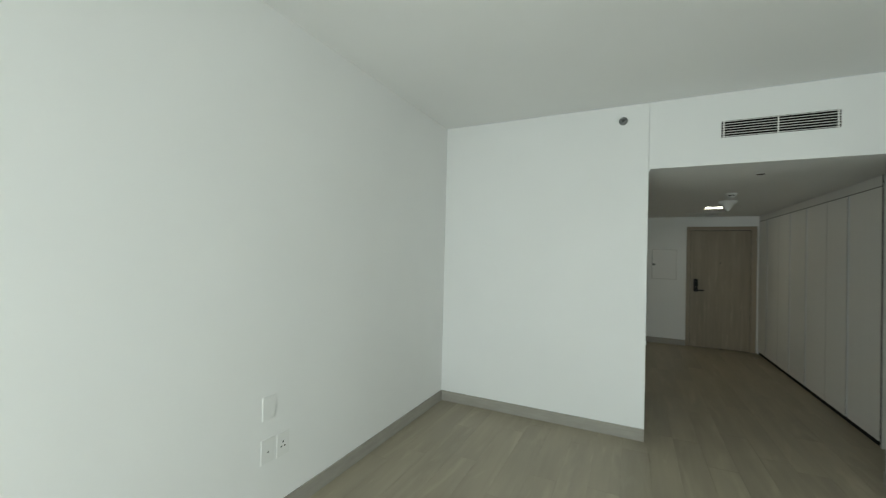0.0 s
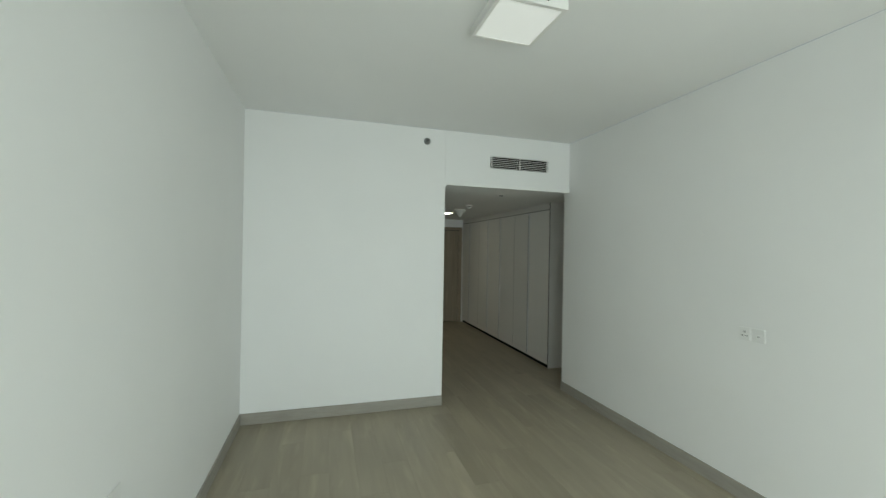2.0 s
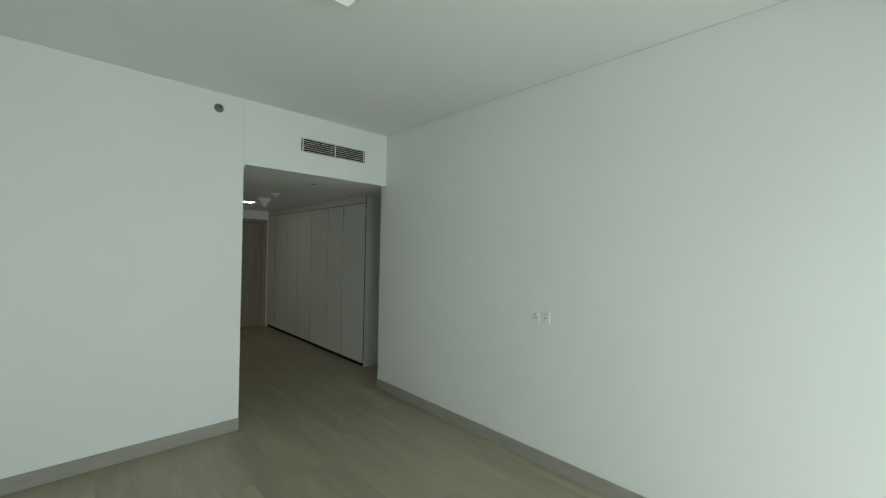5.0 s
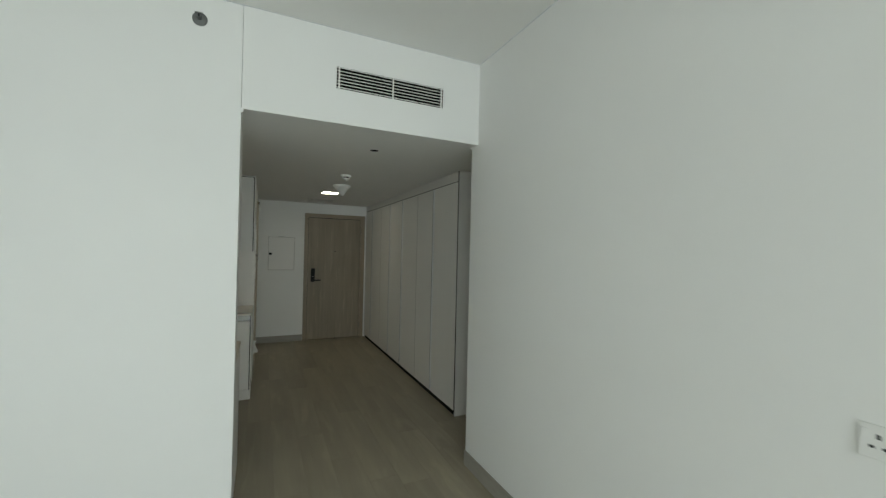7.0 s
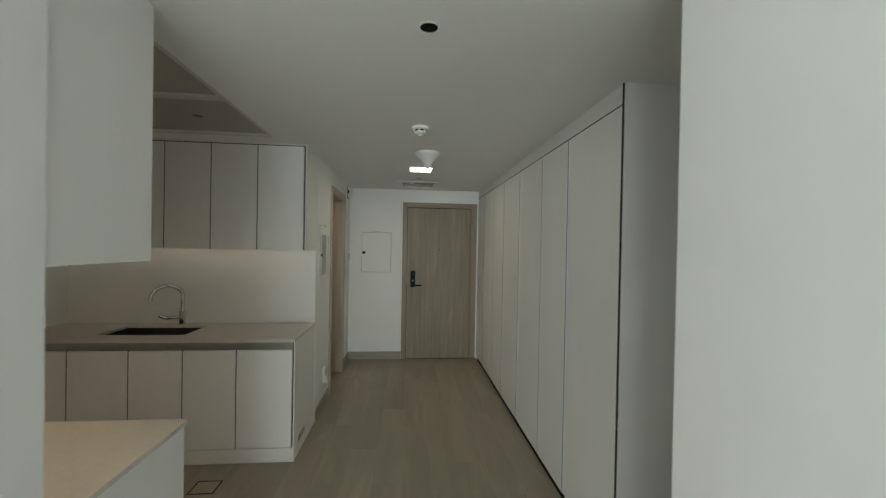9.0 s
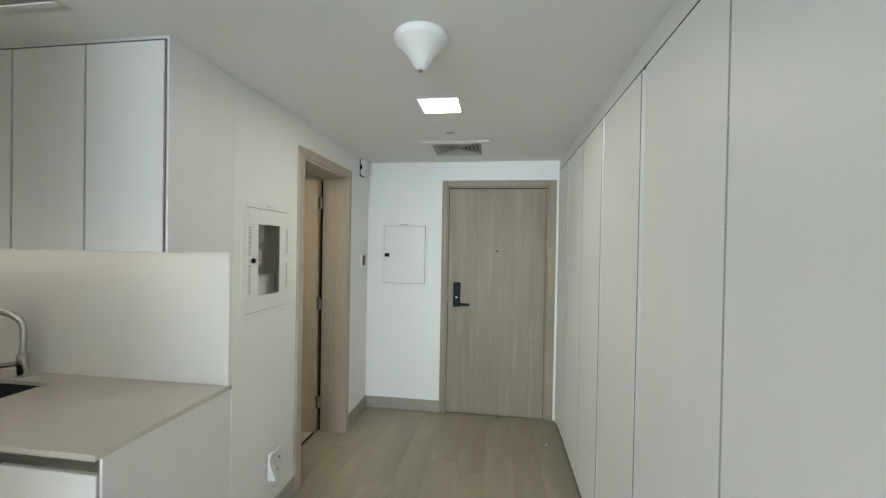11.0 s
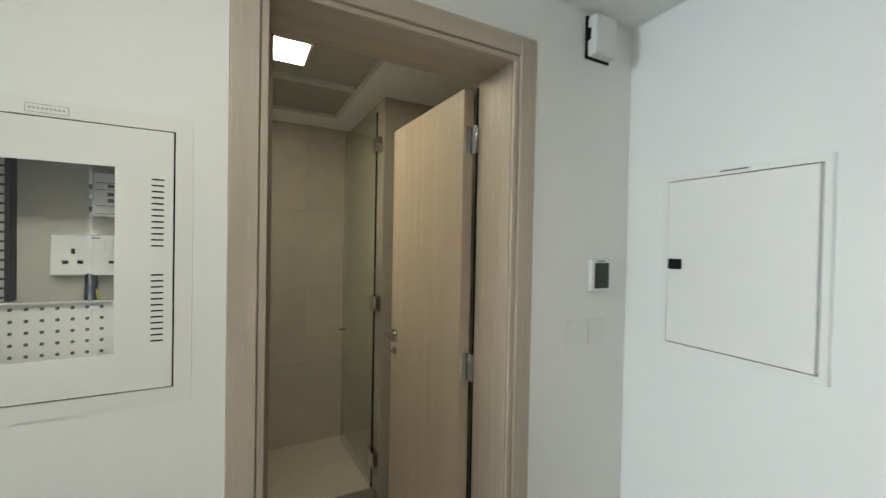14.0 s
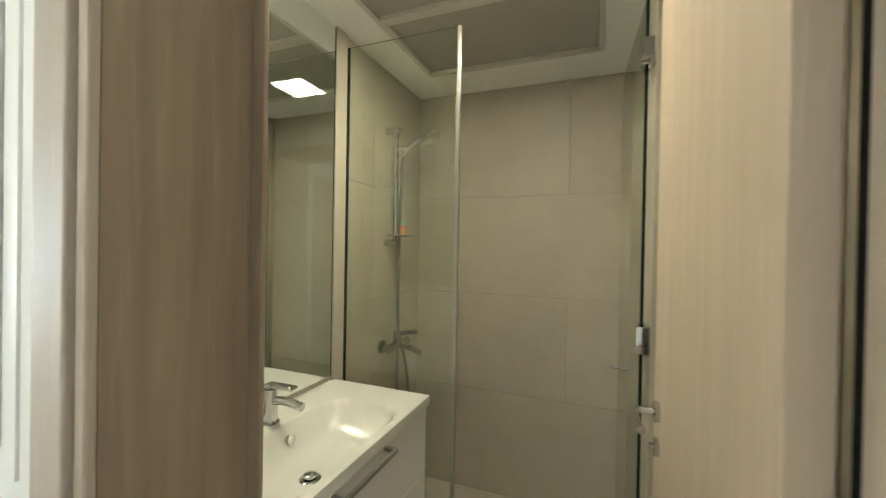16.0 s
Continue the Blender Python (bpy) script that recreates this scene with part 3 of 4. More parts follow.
def diffuser():
    cx, cy = 0.953, 4.095
    root = thing("air_diffuser", (cx, cy, LOW), "square white four-way air diffuser in the hall ceiling", "air diffuser")
    o, i = 0.252, 0.19
    bm = bmesh.new()
    holed(bm, "z", LOW - 0.008, LOW - 0.001, cx - o, cx + o, cy - o, cy + o, [(cx - i, cx + i, cy - i, cy + i)])
    part("outer_rim", bm, WHITE_METAL, root)
    part("dark_backing", boxed(cx - i, cy - i, LOW + 0.034, cx + i, cy + i, LOW + 0.038), SHADOW_GAP, root)
    for k in range(6):
        a = i - 0.008 - k * 0.0285
        b = a - 0.0225
        bm = bmesh.new()
        top = [bm.verts.new((cx + sx * b, cy + sy * b, LOW + 0.014)) for sx, sy in ((-1, -1), (1, -1), (1, 1), (-1, 1))]
        low = [bm.verts.new((cx + sx * a, cy + sy * a, LOW - 0.005)) for sx, sy in ((-1, -1), (1, -1), (1, 1), (-1, 1))]
        for q in range(4):
            bm.faces.new((top[q], top[(q + 1) % 4], low[(q + 1) % 4], low[q]))
        rim = [bm.verts.new((cx + sx * (a + 0.0035), cy + sy * (a + 0.0035), LOW - 0.0056)) for sx, sy in ((-1, -1), (1, -1), (1, 1), (-1, 1))]
        for q in range(4):
            bm.faces.new((low[q], low[(q + 1) % 4], rim[(q + 1) % 4], rim[q]))
        bmesh.ops.solidify(bm, geom=bm.faces[:], thickness=0.0015)
        part("louvre_ring", bm, WHITE_METAL, root)
    part("centre_plate", boxed(cx - 0.012, cy - 0.012, LOW - 0.006, cx + 0.012, cy + 0.012, LOW + 0.02, bevel=0.003), WHITE_METAL, root)


diffuser()


# ---- tall cupboards ----
def tall_cupboard(y0, y1, splits, profile_end, label):
    """One unit: body, filler above, plinth, doors, and vertical grip profiles where it has them."""
    root = thing("tall_cupboard", (CUP + 0.3, (y0 + y1) / 2, 0), label, "cupboard", "tall cupboards along the hall")
    part("body", boxed(CUP + 0.024, y0, 0.06, 2.41, y1, 2.338), FILLER, root)
    part("plinth", boxed(CUP + 0.012, y0, 0, CUP + 0.03, y1, 0.045), SHADOW_GAP, root)
    part("top_filler", boxed(CUP + 0.004, y0, 2.2548, CUP + 0.018, y1, LOW - 0.001), FILLER, root)
    part("shadow_gap", boxed(CUP + 0.001, y0, 2.2485, CUP + 0.0225, y1, 2.2545), SHADOW_GAP, root)
    ys = [y0, *splits, y1]
    for i, (a, b) in enumerate(zip(ys, ys[1:])):
        tail = 0.044 if (i == len(ys) - 2 and profile_end) else 0.0025
        d = part("door", boxed(CUP, a + 0.0025, 0.048, CUP + 0.021, b - tail, 2.248, bevel=0.0012), CABINET, root)
        if i == len(ys) - 2 and profile_end:
            bm = bmesh.new()
            outline = ((0.012, 0.0435), (0.012, 0.0245), (0.0006, 0.0045), (0.020, 0.0045), (0.020, 0.0435))
            low = [bm.verts.new((CUP + q, b - u, 0.048)) for q, u in outline]
            top = [bm.verts.new((CUP + q, b - u, 2.2600)) for q, u in outline]
            bm.faces.new(low)
            bm.faces.new(top)
            for k in range(5):
                bm.faces.new((low[k], low[(k + 1) % 5], top[(k + 1) % 5], top[k]))
            part("grip_profile", bm, GRIP, d, "brushed aluminium vertical grip profile")
        part("seam_edge", boxed(CUP + 0.0003, b - 0.0043 if tail > 0.01 else b - 0.0024, 0.048, CUP + 0.0205, b + 0.0024, 2.248), SEAM_DARK if tail > 0.01 else SEAM, d)


part_end = thing("cupboard_end_panel", (2.1, 0.85, 0), "white end panel closing the row of cupboards", "end panel", kind="structure")
part("panel", boxed(CUP + 0.004, 0.862, 0.0, 2.415, 0.88, LOW - 0.001, bevel=0.001), FILLER, part_end)
part("edge_profile", boxed(CUP - 0.001, 0.870, 0.03, CUP + 0.003, 0.882, LOW - 0.001), SEAM_DARK, part_end)
tall_cupboard(0.884, 1.490, [], True, "tall matt white cupboard with one plain door")
tall_cupboard(1.490, 2.535, [1.957], True, "tall matt white cupboard with two doors and grip profile")
tall_cupboard(2.535, 3.095, [], True, "tall matt white cupboard with one door and grip profile")
tall_cupboard(3.095, 4.11, [3.55], True, "tall matt white cupboard with two doors near the entrance")
tall_cupboard(4.11, 4.50, [], False, "tall matt white cupboard beside the front door")
structure("cupboard_wall_return", boxed(CUP + 0.006, 4.502, 0, 2.42, HALL_N, LOW), PAINT, "white wall return between cupboards and front door", "wall")


# ---- entrance door ----
def front_door():
    y = HALL_N
    root = thing("door_1", (1.275, y, 0), "closed greige oak-look front door with a black lock", "door", kind="structure")
    xs = (0.767, 0.830, 1.720, 1.803)
    part("door_frame", boxed(xs[0], y - 0.018, 0, xs[1] - 0.016, y, 2.173, bevel=0.003), OAK_TRIM, root)
    part("door_frame", boxed(xs[2] + 0.016, y - 0.018, 0, xs[3], y, 2.173, bevel=0.003), OAK_TRIM, root)
    part("door_frame", boxed(xs[1] - 0.0158, y - 0.0178, 2.121, xs[2] + 0.0158, y, 2.173, bevel=0.0015), OAK_TRIM_HEAD, root)
    part("inner_bead", boxed(xs[1] - 0.0145, y - 0.011, 0, xs[1], y, 2.1045, bevel=0.002), OAK_TRIM, root)
    part("inner_bead", boxed(xs[2], y - 0.011, 0, xs[2] + 0.0145, y, 2.1045, bevel=0.002), OAK_TRIM, root)
    part("inner_bead", boxed(xs[1] - 0.0145, y - 0.011, 2.105, xs[2] + 0.0145, y, 2.1195, bevel=0.002), OAK_TRIM_HEAD, root)
    part("door_lining", boxed(0.802, y, 0, 0.826, y + 0.14, 2.11), OAK_TRIM, root)
    part("door_lining", boxed(1.724, y, 0, 1.75, y + 0.14, 2.11), OAK_TRIM, root)
    part("door_lining", boxed(0.802, y, 2.11, 1.75, y + 0.14, 2.134), OAK_TRIM, root)
    # black sheet behind the leaf, painted shade for the gap round it
    part("dark_seal", boxed(0.826, y + 0.045, 0.0, 1.724, y + 0.05, 2.11), SHADOW_GAP, root)
    # black strips fill the gap round the leaf in place of its shade
    for a in ((0.8302, 0.004, 0.8338, 2.103), (1.7172, 0.004, 1.7198, 2.103), (0.8338, 2.0985, 1.7172, 2.1045)):
        part("door_seal", boxed(a[0], y - 0.003, a[1], a[2], y + 0.03, a[3]), SHADOW_GAP, root)
    leaf = part("leaf", boxed(0.834, y - 0.004, 0.009, 1.717, y + 0.042, 2.098, bevel=0.002), OAK, root)
    lock = part("smart_lock", boxed(0.884, y - 0.036, 1.000, 0.950, y - 0.004, 1.228, bevel=0.010), BLACK, leaf, "black electronic lock")
    part("lock_keypad", boxed(0.891, y - 0.038, 1.07, 0.943, y - 0.0355, 1.217), BLACK_GLOSS, leaf)
    part("lock_mark", boxed(0.905, y - 0.0386, 1.187, 0.929, y - 0.0378, 1.189), GREY_METAL_DARK, leaf)
    part("lock_mark", boxed(0.909, y - 0.0392, 1.085, 0.925, y - 0.0378, 1.097, bevel=0.0006), STEEL, leaf)
    bm = bmesh.new()
    rod(bm, (0.930, y - 0.036, 1.028), (0.930, y - 0.062, 1.028), 0.013)
    box(bm, 0.919, y - 0.070, 1.016, 1.040, y - 0.056, 1.040, bevel=0.006)
    part("door_handle", bm, BLACK, leaf, "black lever handle")
    bm = bmesh.new()
    rod(bm, (1.284, y - 0.008, 1.525), (1.284, y - 0.004, 1.525), 0.0115, 20)
    part("peephole", bm, NICKEL, leaf, "small steel door viewer")
    part("peephole_lens", rodded((1.284, y - 0.0095, 1.525), (1.284, y - 0.0078, 1.525), 0.009, 16), BLACK, leaf)
    for z0, z1 in ((1.150, 1.180), (1.108, 1.138), (1.066, 1.096)):
        part("strike_plate", boxed(0.8302, y - 0.0118, z0, 0.8336, y - 0.003, z1), STEEL, root)
    for z in (1.90, 1.655, 0.94, 0.22):
        bm = bmesh.new()
        for k in range(5):
            rod(bm, (1.7185, y - 0.012, z - 0.05 + 0.0205 * k), (1.7185, y - 0.012, z - 0.031 + 0.0205 * k), 0.008, 12)
        box(bm, 1.719, y - 0.0185, z - 0.05, 1.738, y - 0.0158, z + 0.05)
        part("hinge", bm, NICKEL, leaf, "satin nickel hinge")
    return root


front_door()
fs = thing("floor_bolt_socket", (1.31, 4.55, 0), "small chrome floor catch under the front door", "door catch")
bm = bmesh.new()
lathe(bm, (1.31, 4.55, 0.0), [(0.0, 0.0), (0.017, 0.0), (0.017, 0.004), (0.010, 0.008), (0.010, 0.026), (0.0, 0.028)], 20)
part("body", bm, CHROME, fs, smooth=True)
ds = thing("floor_door_stop", (1.70, 4.118, 0), "small round steel door stop on the floor", "door stop")
bm = bmesh.new()
lathe(bm, (1.70, 4.118, 0.0), [(0.0, 0.0), (0.024, 0.0), (0.023, 0.006), (0.016, 0.016), (0.008, 0.02), (0.0, 0.021)], 24)
part("dome", bm, STEEL, ds, smooth=True)


def fuse_box():
    y = HALL_N
    root = thing("fuse_box", (0.412, y, 1.196), "white metal fuse box door flush in the entrance wall", "fuse box")
    bm = bmesh.new()
    holed(bm, "y", y - 0.012, y, 0.192, 0.632, 1.182, 1.768, [(0.212, 0.612, 1.202, 1.748)])
    part("surround", bm, WHITE_METAL, root)
    part("shadow_gap", boxed(0.2125, y - 0.004, 1.2025, 0.6115, y - 0.0005, 1.7475), SHADOW_GAP, root)
    d = part("door", boxed(0.2155, y - 0.018, 1.2055, 0.6088, y - 0.0045, 1.7448, bevel=0.003), WHITE_METAL, root)
    part("latch", boxed(0.222, y - 0.027, 1.452, 0.266, y - 0.016, 1.486, bevel=0.004), BLACK, d, "black latch")
    lb = part("name_plate", boxed(0.365, y - 0.0135, 1.752, 0.455, y - 0.011, 1.766), WHITE_PLASTIC, root)
    part("print_bar", boxed(0.373, y - 0.0142, 1.757, 0.447, y - 0.0133, 1.761), PRINT, lb)


fuse_box()


def telecom_box():
    x = HALL_W
    root = thing("telecom_cabinet", (x, 2.933, 1.17), "white metal wall cabinet with a glazed door showing sockets", "wall cabinet")
    bm = bmesh.new()
    holed(bm, "x", x, x + 0.004, 2.700, 3.164, 1.172, 1.778, [(2.735, 3.132, 1.205, 1.747)])
    part("surround", bm, WHITE_METAL, root)
    bm = bmesh.new()
    slots = []
    for base_u in (2.747, 3.092):
        for z0 in (1.504, 1.306):
            for k in range(12):
                z = z0 + 0.0125 * k
                slots.append((base_u, base_u + 0.021, z, z + 0.003))
    holed(bm, "x", x + 0.001, x + 0.0075, 2.7382, 3.1288, 1.2082, 1.7438, [(2.829, 3.032, 1.286, 1.663)])
    d = part("door", bm, WHITE_METAL, root)
    for s in slots:
        part("vent_slot", boxed(x + 0.0066, s[0], s[2], x + 0.0082, s[1], s[3]), BLACK, d)
    p = part("pane", boxed(x + 0.002, 2.829, 1.286, x + 0.005, 3.032, 1.663), CLEAR, d)
    p.visible_shadow = False
    bm = bmesh.new()
    part("latch_barrel", rodded((x + 0.0075, 2.77, 1.474), (x + 0.017, 2.77, 1.474), 0.0095, 18), STEEL, d, "steel latch barrel")
    box(bm, x + 0.0165, 2.757, 1.462, x + 0.026, 2.783, 1.487, bevel=0.004)
    part("latch", bm, BLACK, d, "black turn latch")
    part("shadow_gap", (lambda b: (holed(b, "x", x - 0.005, x + 0.0005, 2.735, 3.132, 1.205, 1.747, [(2.75, 3.12, 1.22, 1.735)]), b)[1])(bmesh.new()), SHADOW_GAP, root)
    bm = bmesh.new()
    box(bm, -0.105, 2.736, 1.206, -0.097, 3.131, 1.746)
    box(bm, -0.097, 2.736, 1.206, x - 0.006, 2.742, 1.746)
    box(bm, -0.097, 3.125, 1.206, x - 0.006, 3.131, 1.746)
    box(bm, -0.097, 2.742, 1.740, x - 0.006, 3.125, 1.746)
    box(bm, -0.097, 2.742, 1.206, x - 0.006, 3.125, 1.212)
    part("inner_shell", bm, SHELL_GREY, root)
    lb = part("name_plate", boxed(x + 0.0035, 2.900, 1.752, x + 0.006, 2.962, 1.768), WHITE_PLASTIC, root)
    for k in range(9):
        part("print_bar", boxed(x + 0.0058, 2.9045 + 0.006 * k, 1.758, x + 0.0063, 2.9085 + 0.006 * k, 1.762), GREY_METAL, lb)
    for u0, u1, z0, z1 in ((2.900, 2.962, 1.7515, 1.7528), (2.900, 2.962, 1.7668, 1.768), (2.9000, 2.9012, 1.7528, 1.7668), (2.9608, 2.962, 1.7528, 1.7668)):
        part("border_line", boxed(x + 0.0058, u0, z0, x + 0.0065, u1, z1), GREY_METAL, lb)
    sx = -0.070
    dbl = part("double_socket", boxed(-0.097, 2.897, 1.437, sx, 3.046, 1.526, bevel=0.003), WHITE_PLASTIC, root, "white double three-pin socket")
    for u in (2.935, 3.012):
        for du, dz, w, h in ((0, 0.012, 0.006, 0.011), (-0.012, -0.012, 0.009, 0.006), (0.012, -0.012, 0.009, 0.006)):
            part("pin_hole", boxed(sx - 0.001, u + du - w / 2, 1.478 + dz - h / 2, sx + 0.0012, u + du + w / 2, 1.478 + dz + h / 2), BLACK, dbl)
    for u in (2.965, 2.982):
        part("rocker", boxed(sx - 0.001, u - 0.007, 1.492, sx + 0.003, u + 0.007, 1.514, bevel=0.001), WHITE_PLASTIC, dbl)
    part("print_bar", boxed(sx - 0.0005, 2.966, 1.518, sx + 0.0006, 2.98, 1.5205), PRINT, dbl)
    rt = part("fibre_terminal", boxed(-0.097, 2.968, 1.566, -0.060, 3.046, 1.664, bevel=0.004), WHITE_PLASTIC, root, "small white fibre terminal")
    for z in (1.578, 1.604, 1.628):
        part("port", boxed(-0.088, 2.960, z, -0.072, 2.969, z + 0.010), BLACK, rt)
    for z in (1.572, 1.590, 1.625, 1.640):
        part("line_mark", boxed(-0.0606, 2.975, z, -0.0594, 3.035, z + 0.0012), PRINT, rt)
    for z in (1.598, 1.612, 1.630):
        part("label_bar", boxed(-0.0606, 2.995, z, -0.0592, 3.006, z + 0.008), PRINT, rt)
    bm = bmesh.new()
    tube(bm, [(-0.08, 2.962, 1.44), (-0.078, 2.964, 1.42), (-0.08, 2.962, 1.39), (-0.075, 2.966, 1.34)], 0.011)
    part("cable", bm, BLACK, root, "black power cable", smooth=True)
    tray = part("perforated_tray", boxed(-0.034, 2.745, 1.22, -0.031, 3.122, 1.384), WHITE_METAL, root, "white perforated metal tray")
    part("tray_lip", boxed(-0.034, 2.745, 1.384, -0.020, 3.122, 1.387), WHITE_METAL, tray)
    for i in range(10):
        for k in range(5):
            u, z = 2.829 + 0.0235 * i, 1.278 + 0.0238 * k
            part("round_hole", rodded((-0.032, u, z), (-0.0302, u, z), 0.0036, 10), PRINT, tray)
    duct = part("cable_duct", boxed(-0.0965, 2.790, 1.386, -0.070, 2.829, 1.735), SHELL_GREY, root, "pale slotted cable duct")
    for k in range(18):
        part("duct_slot", boxed(-0.0705, 2.792, 1.392 + 0.0192 * k, -0.0692, 2.829, 1.3965 + 0.0192 * k), BLACK, duct)
    part("mounting_rail", boxed(-0.0965, 2.830, 1.386, -0.068, 2.838, 1.735), BLACK, root, "black upright mounting rail")
    part("earth_wire", (lambda c: (tube(c, [(-0.078, 2.972, 1.405), (-0.074, 2.976, 1.395), (-0.076, 2.980, 1.36)], 0.003, 8), c)[1])(bmesh.new()), EARTH_WIRE, root, "thin yellow earth wire", smooth=True)


telecom_box()


# ---- bathroom door ----
def bath_frame():
    x = HALL_W
    root = thing("door_frame_bathroom", (x, 3.665, 0), "pale oak-look moulded frame of the bathroom doorway", "door frame", kind="structure")
    jl, jr, ht = 3.310, 4.014, 2.102
    part("architrave", boxed(x, 3.229, 0, x + 0.018, 3.291, ht + 0.077, bevel=0.003), HONEY_OAK, root)
    part("architrave", boxed(x, 4.034, 0, x + 0.018, 4.095, ht + 0.077, bevel=0.003), HONEY_OAK, root)
    part("architrave", boxed(x, 3.2912, ht + 0.018, x + 0.0178, 4.0338, ht + 0.077, bevel=0.0015), HONEY_OAK_HEAD, root)
    part("inner_bead", boxed(x - 0.004, 3.2925, 0, x + 0.009, jl, ht, bevel=0.003), HONEY_OAK, root)
    part("inner_bead", boxed(x - 0.004, jr + 0.001, 0, x + 0.009, 4.0325, ht, bevel=0.003), HONEY_OAK, root)
    part("inner_bead", boxed(x - 0.004, 3.2925, ht, x + 0.009, 4.0325, ht + 0.0165, bevel=0.003), HONEY_OAK_HEAD, root)
    # near jamb painted darker, as the side turned from the light
    part("jamb", boxed(-0.154, 3.286, 0, x - 0.0045, jl - 0.001, ht), SHADED_OAK, root)
    part("jamb", boxed(-0.154, jr, 0, x - 0.0045, 4.044, ht), HONEY_OAK, root)
    part("head", boxed(-0.154, 3.286, ht + 0.0005, x - 0.0045, 4.044, 2.134), HONEY_OAK_HEAD, root)
    part("inner_architrave", boxed(-0.164, 3.262, 0, -0.1545, 3.332, 2.105, bevel=0.003), SHADED_OAK, root)
    part("inner_architrave", boxed(-0.166, 3.335, 2.105, -0.1545, 4.09, 2.18, bevel=0.003), SHADED_OAK, root)
    # black strip stands for the shade in the rebate beside the hinges
    part("door_seal", boxed(-0.170, 4.0145, 0.01, -0.1545, 4.036, 2.09), SHADOW_GAP, root, "black strip for the shade in the hinge-side gap")
    part("threshold", boxed(-0.185, 3.31, -0.001, HALL_W, 4.014, 0.0012), PLANK, root)
    part("threshold_strip", boxed(-0.197, 3.31, 0.0, -0.1852, 4.014, 0.0095), SHADOW_GAP, root, "dark metal threshold strip")


bath_frame()


def bath_door():
    """Built in the plane y = 0 from the hinge along -x, then turned."""
    root = thing("door_bathroom", (-0.170, 3.972, 0), "open honey oak-look bathroom door with chrome hinges", "door", kind="structure")

    def lp(name, bm, mat, parent, label="", smooth=False):
        ob = new(name, finish(name, bm, mat, smooth))
        ob.parent = parent
        return tagged(ob, label)

    leaf = lp("leaf", boxed(-0.662, -0.004, 0.010, -0.010, 0.038, 2.085, bevel=0.002), GOLD_OAK, root)
    for z in (1.902, 1.070, 0.25):
        bm = bmesh.new()
        for k in range(5):
            rod(bm, (0.0, 0.036, z - 0.05 + 0.0205 * k), (0.0, 0.036, z - 0.0305 + 0.0205 * k), 0.0085, 12)
        box(bm, 0.006, 0.0345, z - 0.05, 0.020, 0.0375, z + 0.05)
        box(bm, -0.0102, 0.008, z - 0.05, -0.0085, 0.034, z + 0.05)
        for dz in (-0.034, 0.0, 0.034):
            rod(bm, (-0.0078, 0.014, z + dz), (-0.0066, 0.014, z + dz), 0.0045, 10)
        lp("hinge", bm, CHROME, leaf, "chrome butt hinge")
    for s, y in ((-1, -0.004), (1, 0.038)):
        bm = bmesh.new()
        rod(bm, (-0.605, y, 1.070), (-0.605, y + s * 0.010, 1.070), 0.025, 24)
        rod(bm, (-0.605, y + s * 0.01, 1.070), (-0.605, y + s * 0.05, 1.070), 0.009, 16)
        tube(bm, [(-0.605, y + s * 0.045, 1.070), (-0.57, y + s * 0.055, 1.071), (-0.52, y + s * 0.056, 1.069), (-0.48, y + s * 0.054, 1.071)], 0.009, 12)
        lp("door_handle", bm, CHROME, leaf, "chrome lever handle", True)
        bm = bmesh.new()
        rod(bm, (-0.605, y, 0.985), (-0.605, y + s * 0.009, 0.985), 0.022, 24)
        rod(bm, (-0.605, y + s * 0.009, 0.985), (-0.605, y + s * 0.02, 0.985), 0.009, 16)
        lp("lock_rosette", bm, CHROME, leaf, "chrome lock rosette", True)
    root.rotation_euler = (0, 0, radians(2.3))


bath_door()


# ---- kitchen ----
def base_run():
    y0 = 2.030
    xs = [0.024, -0.365, -0.728, -1.085, -1.48, -1.90]
    for i, (b, a) in enumerate(zip(xs, xs[1:])):
        root = thing("base_cabinet", ((a + b) / 2, 2.35, 0), "matt white base cabinet under the sink worktop", "cabinet", "sink base cabinets")
        part("body", boxed(a, y0 + 0.022, 0.1, b, SPLASH_Y, 0.64 if i in (2, 3) else 0.868), FILLER, root)
        part("door", boxed(a + 0.0034, y0, 0.105, b - 0.0034, y0 + 0.019, 0.808, bevel=0.0012), CABINET, root)
        part("seam_edge", boxed(a - 0.0032, y0 + 0.003, 0.105, a + 0.0032, y0 + 0.021, 0.808), SEAM_DARK, root)
        part("grip_profile", boxed(a, y0 + 0.012, 0.811, b, y0 + 0.0215, 0.868), ALU_DARK, root, "dark aluminium grip rail")
        part("plinth", boxed(a, y0 + 0.002, 0, b, y0 + 0.016, 0.1), FILLER, root)
    e = thing("base_end_panel", (-0.01, 2.35, 0), "white end panel of the sink cabinets", "end panel")
    part("panel", boxed(0.0325, y0 + 0.001, 0, 0.0412, SPLASH_Y + 0.024, 0.868, bevel=0.001), CABINET, e)
    part("edge_profile", boxed(0.0245, y0 + 0.004, 0.10, 0.0322, y0 + 0.03, 0.868), SEAM_DARK, e)
    part("inner_panel", boxed(0.0245, y0 + 0.0315, 0, 0.0322, SPLASH_Y, 0.868), FILLER, e)
    part("plinth_corner", boxed(0.0245, y0 + 0.002, 0, 0.0322, y0 + 0.03, 0.0995), FILLER, e)
    for k in range(4):
        part("vent_slot", boxed(0.0405, 2.14, 0.085 + 0.013 * k, 0.0424, 2.32, 0.091 + 0.013 * k), PRINT, e)


